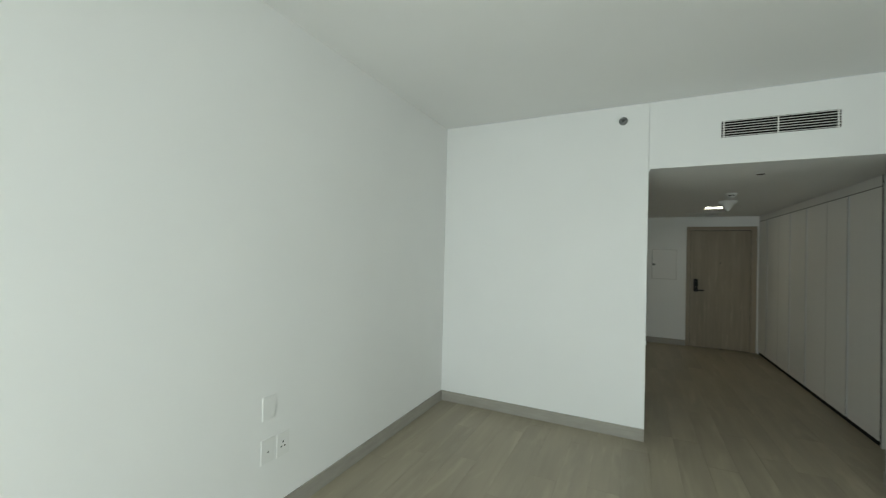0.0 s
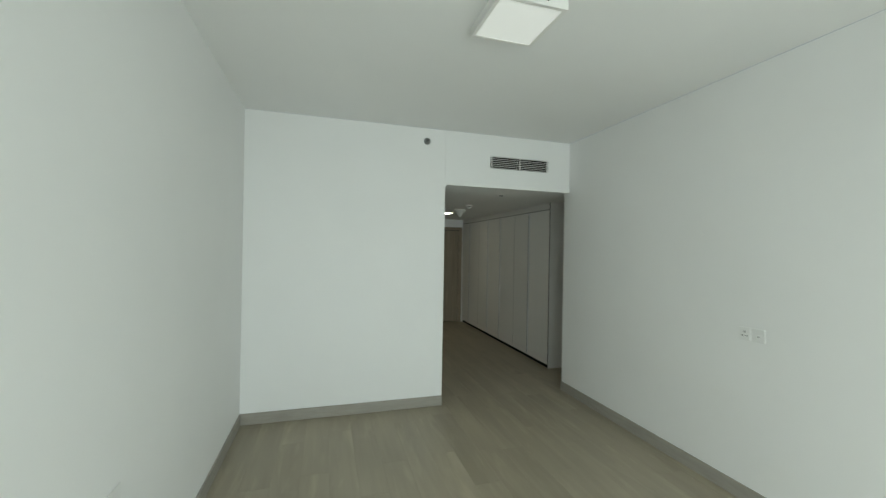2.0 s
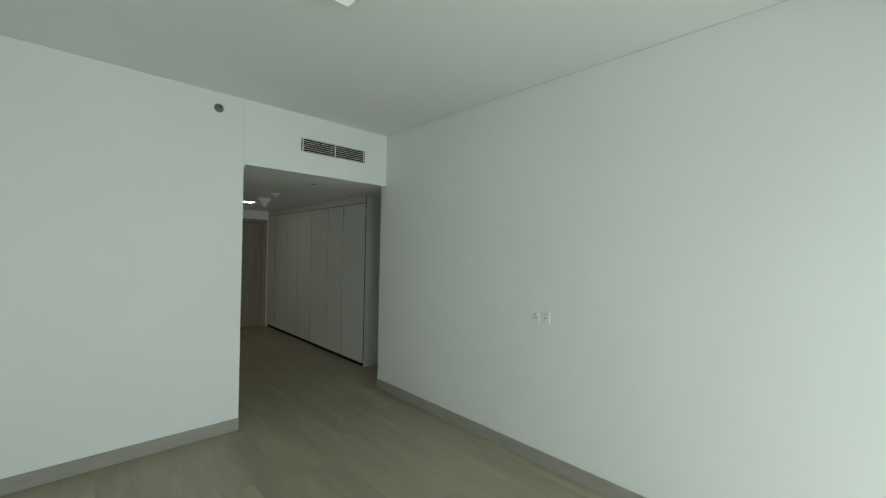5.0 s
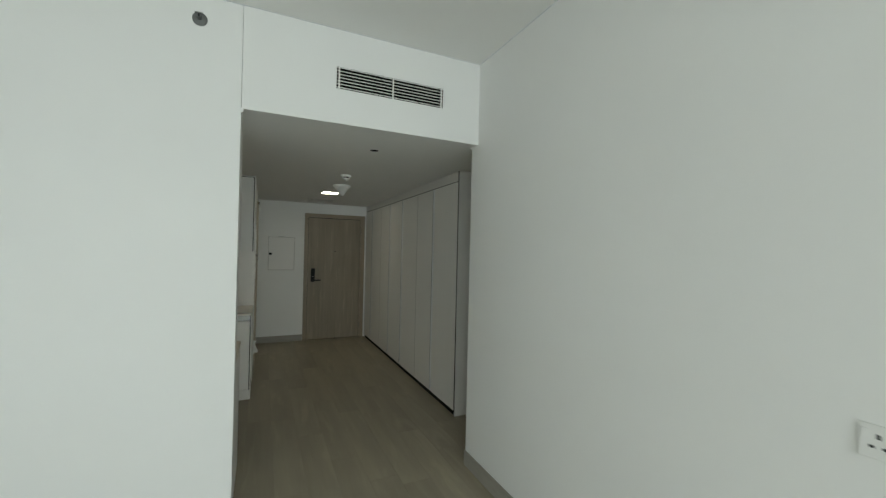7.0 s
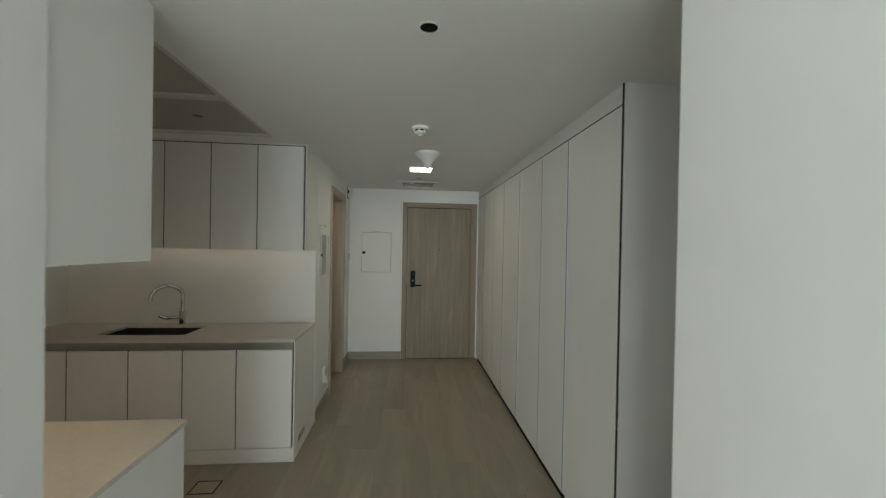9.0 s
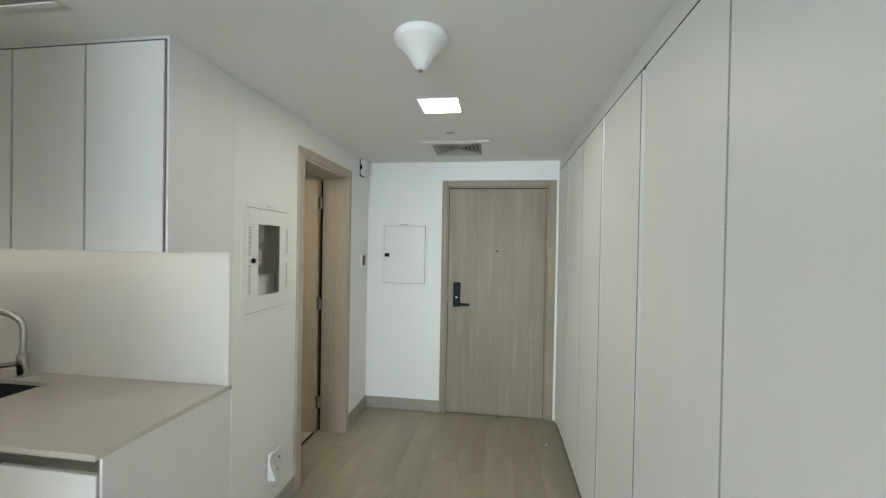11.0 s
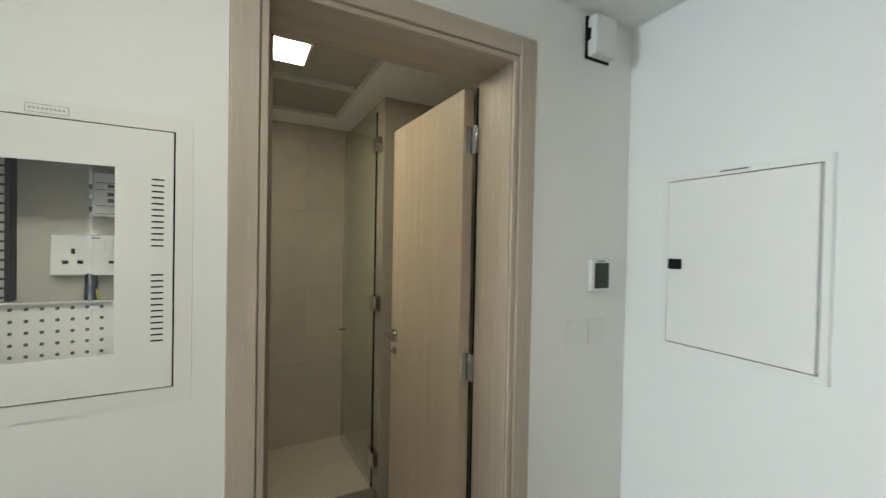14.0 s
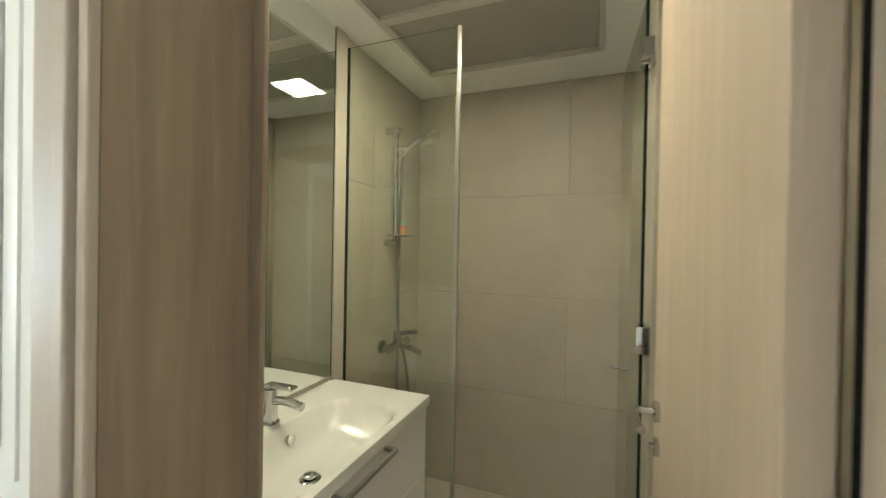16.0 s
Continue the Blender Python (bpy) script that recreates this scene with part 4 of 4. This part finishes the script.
base_run()
wt = thing("sink_worktop", (-0.97, 2.35, 0.870), "beige quartz worktop with an undermounted black sink", "worktop")
bm = bmesh.new()
SINK_HOLE = (-1.40, -0.785, 2.165, 2.505)
holed(bm, "z", 0.870, 0.890, W, 0.0445, 2.005, SPLASH_Y, [SINK_HOLE])
part("slab", bm, QUARTZ, wt)
sk = thing("kitchen_sink", (-1.09, 2.335, 0.66), "black undermounted kitchen sink", "sink")
bm = bmesh.new()
a0, a1, b0, b1 = SINK_HOLE[0] - 0.01, SINK_HOLE[1] + 0.01, SINK_HOLE[2] - 0.01, SINK_HOLE[3] + 0.01
box(bm, a0, b0, 0.66, a1, b1, 0.665)
box(bm, a0, b0, 0.665, a0 + 0.008, b1, 0.869)
box(bm, a1 - 0.008, b0, 0.665, a1, b1, 0.869)
box(bm, a0 + 0.008, b0, 0.665, a1 - 0.008, b0 + 0.008, 0.869)
box(bm, a0 + 0.008, b1 - 0.008, 0.665, a1 - 0.008, b1, 0.869)
part("bowl", bm, SINK, sk)
part("waste", rodded((-1.09, 2.335, 0.665), (-1.09, 2.335, 0.668), 0.045, 24), STEEL, sk)


def kitchen_tap(x, y, z):
    root = thing("kitchen_tap", (x, y, z), "chrome swan-neck kitchen tap behind the sink", "tap")
    bm = bmesh.new()
    lathe(bm, (x, y, z), [(0.0, 0.0), (0.028, 0.0), (0.028, 0.006), (0.024, 0.010), (0.024, 0.11), (0.016, 0.118), (0.0, 0.118)], 24)
    part("body", bm, CHROME, root, smooth=True)
    bm = bmesh.new()
    tube(bm, [(x, y, z + 0.11), (x, y, z + 0.23), (x - 0.012, y - 0.012, z + 0.285), (x - 0.07, y - 0.05, z + 0.325), (x - 0.13, y - 0.09, z + 0.31), (x - 0.17, y - 0.115, z + 0.26), (x - 0.178, y - 0.12, z + 0.21)], 0.0145, 14)
    part("spout", bm, CHROME, root, smooth=True)
    bm = bmesh.new()
    tube(bm, [(x - 0.01, y - 0.005, z + 0.065), (x - 0.06, y - 0.035, z + 0.06), (x - 0.1, y - 0.055, z + 0.062), (x - 0.14, y - 0.075, z + 0.085)], 0.014, 12)
    part("lever", bm, CHROME, root, "chrome lever", smooth=True)


kitchen_tap(-1.014, 2.555, 0.890)

sb = thing("splashback", (-0.96, SPLASH_Y, 0.890), "pale plain splashback panel over the worktop", "splashback", kind="structure")
part("panel", boxed(W, SPLASH_Y, 0.891, 0.0426, 2.644, 1.524), SPLASH, sb)


def wall_units():
    y0, z0 = 2.270, 1.525
    xs = [0.025, -0.325, -0.668, -1.003, -1.338, -1.673, W + 0.001]
    for b, a in zip(xs, xs[1:]):
        root = thing("wall_cabinet", ((a + b) / 2, 2.46, z0), "matt white wall cabinet over the sink", "cabinet", "kitchen wall cabinets")
        part("body", boxed(a, y0 + 0.021, z0 + 0.014, b, SPLASH_Y + 0.018, 2.334), FILLER, root)
        part("door", boxed(a + 0.0034, y0, z0, b - 0.0034, y0 + 0.019, 2.331, bevel=0.0012), CABINET, root)
        part("seam_edge", boxed(a - 0.0032, y0 + 0.003, z0, a + 0.0032, y0 + 0.0205, 2.334), SEAM_DARK, root)
        part("top_gap", boxed(a, y0 + 0.006, 2.3315, b, y0 + 0.02, 2.3385), SEAM_DARK, root)
        part("top_filler", boxed(a, y0 + 0.004, 2.3385, b, y0 + 0.02, LOW - 0.001), FILLER, root)
    e = thing("wall_cabinet_end_panel", (-0.005, 2.46, z0), "white end panel of the wall cabinets", "end panel")
    part("panel", boxed(0.0335, y0 + 0.001, z0 - 0.002, 0.0426, SPLASH_Y + 0.024, LOW - 0.001, bevel=0.001), CABINET, e)
    part("edge_profile", boxed(0.0255, y0 + 0.004, z0, 0.0332, y0 + 0.03, 2.334), SEAM_DARK, e)
    part("inner_panel", boxed(0.0255, y0 + 0.0315, z0, 0.0332, SPLASH_Y + 0.02, LOW - 0.002), FILLER, e)
    part("corner_filler", boxed(0.0255, y0 + 0.004, 2.3395, 0.0332, y0 + 0.03, LOW - 0.002), FILLER, e)
    s = thing("led_strip", (-1.0, 2.55, z0), "warm lit strip lamp under the wall cabinets", "strip lamp")
    part("profile", boxed(-1.90, 2.515, z0 + 0.004, -0.03, 2.532, z0 + 0.014), ALU, s)
    part("diffuser", boxed(-1.89, 2.517, z0 + 0.001, -0.04, 2.530, z0 + 0.004), STRIP_GLOW, s)


wall_units()


def near_run():
    """The cabinets that back onto the living room wall."""
    root = thing("base_cabinet", (-0.95, 0.44, 0), "matt white base cabinet backing on the living room wall", "cabinet")
    part("body", boxed(W + 0.001, 0.132, 0.1, -0.032, 0.695, 0.869), FILLER, root)
    part("plinth", boxed(W + 0.001, 0.132, 0, -0.032, 0.68, 0.1), FILLER, root)
    for a, b in ((-1.9, -1.45), (-1.448, -0.98), (-0.978, -0.51), (-0.508, -0.045)):
        part("door", boxed(a, 0.696, 0.105, b, 0.715, 0.808, bevel=0.0012), CABINET, root)
    part("grip_profile", boxed(-1.9, 0.696, 0.811, -0.045, 0.702, 0.868), ALU_DARK, root, "dark aluminium grip rail")
    part("end_panel", boxed(-0.030, 0.132, 0, -0.006, 0.718, 0.869, bevel=0.001), CABINET, root)
    w = thing("near_worktop", (-0.95, 0.44, 0.870), "beige quartz worktop along the living room wall", "worktop")
    part("slab", boxed(W + 0.001, 0.132, 0.870, -0.002, 0.735, 0.890, bevel=0.0015), QUARTZ, w)
    u = thing("wall_cabinet", (-0.95, 0.33, 1.512), "matt white wall cabinet backing on the living room wall", "cabinet")
    part("body", boxed(W + 0.001, 0.132, 1.53, -0.036, 0.497, LOW - 0.001), FILLER, u)
    for a, b in ((-1.9, -1.45), (-1.448, -0.98), (-0.978, -0.51), (-0.508, -0.038)):
        part("door", boxed(a, 0.499, 1.515, b, 0.518, 2.318, bevel=0.0012), CABINET, u)
    s = thing("led_strip", (-0.95, 0.18, 1.515), "warm lit strip lamp under the wall cabinet by the opening", "strip lamp")
    part("profile", boxed(-1.90, 0.165, 1.519, -0.08, 0.182, 1.53), ALU, s)
    part("diffuser", boxed(-1.89, 0.167, 1.516, -0.09, 0.180, 1.519), STRIP_NEAR, s)
    part("end_panel", boxed(-0.034, 0.132, 1.512, -0.012, 0.520, LOW - 0.001, bevel=0.001), CABINET, u)


near_run()

tr = thing("floor_trap", (-0.43, 1.76, 0), "square floor trap with a thin black frame", "floor trap")
x0, x1, y0, y1 = TRAP
for a in ((x0, y0, x1, y0 + 0.008), (x0, y1 - 0.008, x1, y1), (x0, y0 + 0.008, x0 + 0.008, y1 - 0.008), (x1 - 0.008, y0 + 0.008, x1, y1 - 0.008)):
    part("frame_bar", boxed(a[0], a[1], -0.001, a[2], a[3], 0.0015), BLACK, tr)
part("cover", boxed(x0 + 0.008, y0 + 0.008, -0.001, x1 - 0.008, y1 - 0.008, 0.0008), PLANK, tr)

# ---- bathroom ----
FLOOR_S = 0.10
bath_floor = structure("floor_bath", boxed(BX - 0.01, BY0 - 0.01, -0.004, -0.15, 4.40, 0.001), TILE_JOINT, "beige tiled bathroom floor", "floor")
shower_floor = structure("floor_shower", boxed(BX - 0.005, BY0 - 0.005, 0.001, -1.13, BY1 + 0.005, FLOOR_S - 0.008), TILE_JOINT, "raised beige tiled shower floor", "floor")

BL = thing("bath_ceiling_light", (-0.745, 3.395, BATH_TOP + 0.013), "square warm lit panel light in the bathroom ceiling", "ceiling light")
part("rim", (lambda b: (holed(b, "z", BATH_TOP - 0.004, BATH_TOP + 0.0135, -0.86, -0.63, 3.285, 3.51, [(-0.85, -0.64, 3.295, 3.50)]), b)[1])(bmesh.new()), WHITE_METAL, BL)
part("diffuser", boxed(-0.85, 3.295, BATH_TOP - 0.003, -0.64, 3.50, BATH_TOP + 0.001), BATH_GLOW, BL)

mr = thing("bathroom_mirror", (-0.59, BY0, 0.935), "large frameless mirror above the vanity", "mirror")
part("mirror_glass", boxed(-0.992, BY0, 0.935, -0.16, BY0 + 0.006, 2.326), MIRROR, mr)
part("mirror_edge", boxed(-0.997, BY0, 0.935, -0.9925, BY0 + 0.0065, 2.326), EDGE_GLASS, mr)
structure("mirror_side_strip", boxed(-1.068, BY0 - 0.002, 0.1, -1.0, BY0 + 0.010, BATH_TOP), TILE_FLOOR, "pale tile strip between mirror and shower glass", "trim")


def vanity():
    x0, x1, y0, y1, zt = -1.018, -0.160, BY0 + 0.002, 3.240, 0.914
    root = thing("vanity_unit", ((x0 + x1) / 2, 3.03, 0.40), "glossy white wall-hung vanity unit with two drawers", "vanity")
    part("body", boxed(x0 + 0.008, y0, 0.40, x1 - 0.008, y1 - 0.030, 0.80), CABINET, root)
    for z0, z1 in ((0.402, 0.64), (0.644, 0.884)):
        d = part("drawer_front", boxed(x0 + 0.008, y1 - 0.029, z0, x1 - 0.008, y1 - 0.010, z1, bevel=0.002), WHITE_PLASTIC, root)
        bm = bmesh.new()
        zc = z1 - 0.022
        for x in (-0.715, -0.468):
            box(bm, x - 0.006, y1 - 0.010, zc - 0.006, x + 0.006, y1 + 0.022, zc + 0.006)
        box(bm, -0.722, y1 + 0.020, zc - 0.007, -0.461, y1 + 0.030, zc + 0.007, bevel=0.002)
        part("handle", bm, STEEL, d, "satin steel bar handle")
    b = thing("washbasin", ((x0 + x1) / 2, 3.03, 0.885), "white ceramic washbasin top with a shallow bowl", "washbasin")
    # rim and bowl as one shell
    bm = bmesh.new()
    nx, ny = 90, 50
    cx, cy, ax, ay = -0.59, 3.075, 0.275, 0.140
    grid = []
    for i in range(nx + 1):
        row = []
        for k in range(ny + 1):
            x = x0 + (x1 - x0) * i / nx
            y = y0 + (y1 - y0) * k / ny
            q = (abs((x - cx) / ax) ** 5 + abs((y - cy) / ay) ** 5) ** 0.2
            depth = 0.105 * max(0.0, 1 - q ** 3.2) ** 0.9
            row.append(bm.verts.new((x, y, zt - depth)))
        grid.append(row)
    for i in range(nx):
        for k in range(ny):
            bm.faces.new((grid[i][k], grid[i + 1][k], grid[i + 1][k + 1], grid[i][k + 1]))
    edge = [e for e in bm.edges if len(e.link_faces) == 1]
    g = bmesh.ops.extrude_edge_only(bm, edges=edge)
    vs = [v for v in g["geom"] if isinstance(v, bmesh.types.BMVert)]
    bmesh.ops.translate(bm, verts=vs, vec=(0, 0, -0.034))
    part("bowl_top", bm, CERAMIC, b, smooth=True)
    bm = bmesh.new()
    lathe(bm, (-0.58, 3.07, zt - 0.106), [(0.0, 0.002), (0.012, 0.004), (0.026, 0.004), (0.033, 0.0), (0.0, 0.0)], 28)
    part("waste_ring", bm, CHROME, b, smooth=True)
    bm = bmesh.new()
    lathe(bm, (-0.58, 3.07, zt - 0.100), [(0.0, 0.012), (0.012, 0.011), (0.019, 0.007), (0.019, 0.002), (0.0, 0.0)], 28)
    part("plug", bm, CHROME, b, smooth=True)
    part("overflow", rodded((-0.625, 2.940, zt - 0.046), (-0.625, 2.963, zt - 0.040), 0.015, 20), CHROME, b)

    t = thing("basin_tap", (-0.62, 2.885, zt), "chrome single-lever basin tap", "tap")
    bm = bmesh.new()
    lathe(bm, (-0.62, 2.885, zt), [(0.0, 0.0), (0.026, 0.0), (0.026, 0.005), (0.021, 0.01), (0.019, 0.09), (0.021, 0.105), (0.0, 0.107)], 24)
    part("body", bm, CHROME, t, smooth=True)
    bm = bmesh.new()
    tube(bm, [(-0.62, 2.8855, zt + 0.068), (-0.62, 2.945, zt + 0.075), (-0.62, 3.005, zt + 0.066)], 0.013, 12)
    part("spout", bm, CHROME, t, smooth=True)
    bm = bmesh.new()
    box(bm, -0.637, 2.872, zt + 0.110, -0.603, 2.975, zt + 0.122, bevel=0.005)
    box(bm, -0.63, 2.870, zt + 0.104, -0.61, 2.892, zt + 0.114)
    part("lever", bm, CHROME, t, "flat chrome lever", smooth=True)


vanity()

# shower screen
GX = -1.092
sg = thing("shower_screen", (GX, 3.06, FLOOR_S), "fixed clear glass shower screen with an aluminium edge", "shower screen")
p = part("pane", boxed(GX - 0.004, BY0 + 0.004, FLOOR_S, GX + 0.004, 3.298, 2.286), GREEN_GLASS, sg)
p.visible_shadow = False
part("edge_profile", boxed(GX - 0.007, 3.298, FLOOR_S, GX + 0.007, 3.314, 2.288, bevel=0.003), STEEL, sg, "brushed aluminium edge")
part("wall_profile", boxed(GX - 0.008, BY0 - 0.001, FLOOR_S, GX + 0.008, BY0 + 0.006, 2.286), EDGE_GLASS, sg)

sd = thing("shower_door", (-1.10, 3.935, FLOOR_S + 0.01), "clear glass shower door swung open against the tiles", "shower door")


def turned(bm):
    bmesh.ops.transform(bm, verts=bm.verts, matrix=Matrix.Translation((-1.10, 3.935, 0)) @ Matrix.Rotation(radians(3.0), 4, "Z"))
    return bm


p = part("pane", turned(boxed(-0.615, -0.004, 0.115, -0.006, 0.004, 2.26)), GREEN_GLASS, sd)
p.visible_shadow = False
part("glass_edge", turned(boxed(-0.006, -0.005, 0.115, 0.0, 0.005, 2.26)), EDGE_GLASS, sd, "dark green glass edge")
for z in (2.07, 1.18, 0.30):
    bm = bmesh.new()
    box(bm, -1.135, 3.921, z - 0.042, -1.085, 3.929, z + 0.042, bevel=0.002)
    box(bm, -1.135, 3.941, z - 0.042, -1.085, 3.948, z + 0.042, bevel=0.002)
    rod(bm, (-1.088, 3.935, z - 0.036), (-1.088, 3.935, z + 0.036), 0.009, 14)
    box(bm, -1.082, 3.915, z - 0.042, -1.046, 3.9545, z + 0.042, bevel=0.002)
    part("hinge", bm, CHROME, sd, "chrome glass hinge", smooth=True)
bm = turned(rodded((-0.575, -0.042, 0.915), (-0.575, 0.012, 0.915), 0.008, 18))
part("knob", bm, CHROME, sd, "chrome knob", smooth=True)


def shower_set():
    x, yw = -1.425, BY0
    root = thing("shower_rail", (x, yw, 1.46), "chrome shower rail with hand shower and soap dish", "shower")
    yr = yw + 0.055
    part("bar", rodded((x, yr, 1.452), (x, yr, 2.045), 0.0115, 16), CHROME, root)
    for z in (1.472, 2.030):
        bm = bmesh.new()
        rod(bm, (x, yw, z), (x, yr + 0.014, z), 0.017, 18)
        part("bracket", bm, CHROME, root, smooth=True)
    bm = bmesh.new()
    rod(bm, (x, yr, 1.905), (x, yr, 1.95), 0.018, 18)
    rod(bm, (x, yr, 1.93), (x - 0.005, yr + 0.045, 1.94), 0.013, 14)
    part("slider", bm, CHROME, root, smooth=True)
    hd = part("hand_shower", (lambda b: (tube(b, [(x, yr + 0.03, 1.90), (x - 0.02, yr + 0.06, 1.945), (x - 0.055, yr + 0.09, 1.99), (x - 0.09, yr + 0.12, 2.012)], 0.012, 12), b)[1])(bmesh.new()), CHROME, root, smooth=True)
    bm = bmesh.new()
    lathe(bm, (0, 0, 0), [(0.0, 0.022), (0.028, 0.020), (0.050, 0.007), (0.054, -0.004), (0.050, -0.012), (0.0, -0.012)], 28)
    bmesh.ops.transform(bm, verts=bm.verts, matrix=Matrix.Translation((x - 0.105, yr + 0.135, 2.012)) @ Matrix.Rotation(radians(28), 4, "X"))
    part("spray_head", bm, CHROME, hd, smooth=True)
    bm = bmesh.new()
    tube(bm, [(x, yr + 0.03, 1.895), (x + 0.010, yr + 0.035, 1.75), (x + 0.012, yr + 0.03, 1.5), (x + 0.018, yr + 0.03, 1.2), (x + 0.03, yr + 0.04, 1.0), (x + 0.05, yr + 0.05, 0.82), (x + 0.035, yr + 0.05, 0.62), (x - 0.02, yr + 0.05, 0.53), (x - 0.075, yr + 0.05, 0.62), (x - 0.075, yr + 0.04, 0.80), (x - 0.055, yr + 0.02, 0.94)], 0.0075, 10)
    part("hose", bm, GREY_METAL_DARK, root, "ribbed steel hose", smooth=True)
    part("soap_dish", boxed(x - 0.08, yr - 0.03, 1.505, x + 0.05, yr + 0.07, 1.512, bevel=0.003), CHROME, root)
    cup = thing("soap_bottle", (x - 0.05, yr + 0.01, 1.512), "small orange soap cup with a teal top", "soap bottle")
    bm = bmesh.new()
    lathe(bm, (x - 0.05, yr + 0.01, 1.512), [(0.0, 0.0), (0.014, 0.0), (0.019, 0.05), (0.0, 0.05)], 20)
    part("cup", bm, ORANGE, cup, smooth=True)
    bm = bmesh.new()
    lathe(bm, (x - 0.05, yr + 0.01, 1.562), [(0.0, 0.0), (0.019, 0.0), (0.021, 0.018), (0.0, 0.018)], 20)
    part("lid", bm, TEAL, cup, "teal lid", smooth=True)
    mx = thing("shower_mixer", (-1.47, yw, 0.92), "chrome wall-mounted shower mixer", "mixer tap")
    bm = bmesh.new()
    for xx in (-1.545, -1.395):
        rod(bm, (xx, yw, 0.957), (xx, yw + 0.012, 0.957), 0.032, 24)
        rod(bm, (xx, yw + 0.012, 0.957), (xx, yw + 0.05, 0.957), 0.016, 16)
    part("wall_rosettes", bm, CHROME, mx, smooth=True)
    bm = bmesh.new()
    rod(bm, (-1.575, yw + 0.055, 0.957), (-1.365, yw + 0.055, 0.957), 0.021, 20)
    rod(bm, (-1.47, yw + 0.055, 0.957), (-1.47, yw + 0.055, 1.005), 0.024, 20)
    part("body", bm, CHROME, mx, smooth=True)
    bm = bmesh.new()
    rod(bm, (-1.47, yw + 0.055, 1.005), (-1.47, yw + 0.055, 1.02), 0.025, 20)
    tube(bm, [(-1.47, yw + 0.06, 1.015), (-1.472, yw + 0.11, 1.023), (-1.474, yw + 0.16, 1.032)], 0.011, 12)
    part("lever", bm, CHROME, mx, "chrome lever", smooth=True)
    bm = bmesh.new()
    tube(bm, [(-1.47, yw + 0.07, 0.952), (-1.47, yw + 0.13, 0.947), (-1.47, yw + 0.18, 0.927)], 0.014, 12)
    part("spout", bm, CHROME, mx, smooth=True)


shower_set()

# ---- tiles and planks ----
TILE_MESHES = {}


def tile(parent, name, x0, y0, z0, x1, y1, z1, material):
    """One piece, its corners slightly eased, sharing its mesh with pieces of the same size."""
    size = (round(x1 - x0, 3), round(y1 - y0, 3), round(z1 - z0, 3), material.name)
    if size not in TILE_MESHES:
        b = bmesh.new()
        g = bmesh.ops.create_cube(b, size=1.0)
        for v in g["verts"]:
            v.co = Vector((v.co.x * size[0], v.co.y * size[1], v.co.z * size[2]))
        bmesh.ops.bevel(b, geom=b.edges[:], offset=0.0005, segments=1, affect="EDGES")
        TILE_MESHES[size] = finish(name, b, material)
    ob = new(name, TILE_MESHES[size])
    ob.location = ((x0 + x1) / 2, (y0 + y1) / 2, (z0 + z1) / 2)
    ob.parent = parent
    return ob


ROWS_Z = [FLOOR_S, 0.663, 1.200, 1.737, BATH_TOP]
G = 0.0012
for r, (z0, z1) in enumerate(zip(ROWS_Z, ROWS_Z[1:])):
    shift = 3.658 if r % 2 else 9.9
    ys = [BY0, *([shift] if BY0 < shift < BY1 else []), BY1]
    for a, b in zip(ys, ys[1:]):
        tile(wall_bath_w, "tile", BX - 0.01, a + G, z0 + G, BX, b - G, z1 - G, TILE)
    xs = [BX, -1.30, -1.069] if r % 2 else [BX, -1.069]
    for a, b in zip(xs, xs[1:]):
        tile(wall_bath_s, "tile", a + G, BY0 - 0.01, z0 + G, b - G, BY0, z1 - G, TILE)
    xs = [BX, -1.43, -1.046] if r % 2 else [BX, -1.046]
    for a, b in zip(xs, xs[1:]):
        tile(wall_bath_n, "tile", a + G, BY1, z0 + G, b - G, BY1 + 0.01, z1 - G, TILE)
tile(wall_bath_n, "tile", -1.046, BY1 + 0.001, 0.0, -1.036, 4.398, BATH_TOP, TILE)
tile(wall_bath_s, "tile", -1.0, BY0 - 0.01, 0.0, -0.152, BY0 - 0.001, 0.93, TILE)
for a, b in ((BX, -1.48), (-1.48, -1.13)):
    for c, d in ((BY0, 3.36), (3.36, BY1)):
        tile(shower_floor, "tile", a + G, c + G, FLOOR_S - 0.008, b - G, d - G, FLOOR_S, TILE_FLOOR)
for a, b in ((-1.13, -0.6), (-0.6, -0.199)):
    for c, d in ((BY0, 3.4), (3.4, 4.0), (4.0, 4.398)):
        tile(bath_floor, "tile", a + G, c + G, 0.001, b - G, d - G, 0.008, TILE_FLOOR)

rng = random.Random(7)
PW, PL = 0.198, 1.2
x = W
while x < 2.42 - 0.01:
    x1 = min(x + PW, 2.42)
    y = SOUTH - rng.random() * PL
    while y < HALL_N:
        a, b = max(y, SOUTH), min(y + PL, HALL_N)
        if x < -0.15 and b > 2.70:
            b = 2.70
        if x < -0.15 and -0.0 < a and a >= 2.70:
            break
        if b - a > 0.02:
            a, b = round(a, 2), round(b, 2)
            tile(floor, "plank", x + 0.0003, a + 0.0003, -0.006, x1 - 0.0003, b - 0.0003, 0.0, PLANK)
        y += PL
    x += PW
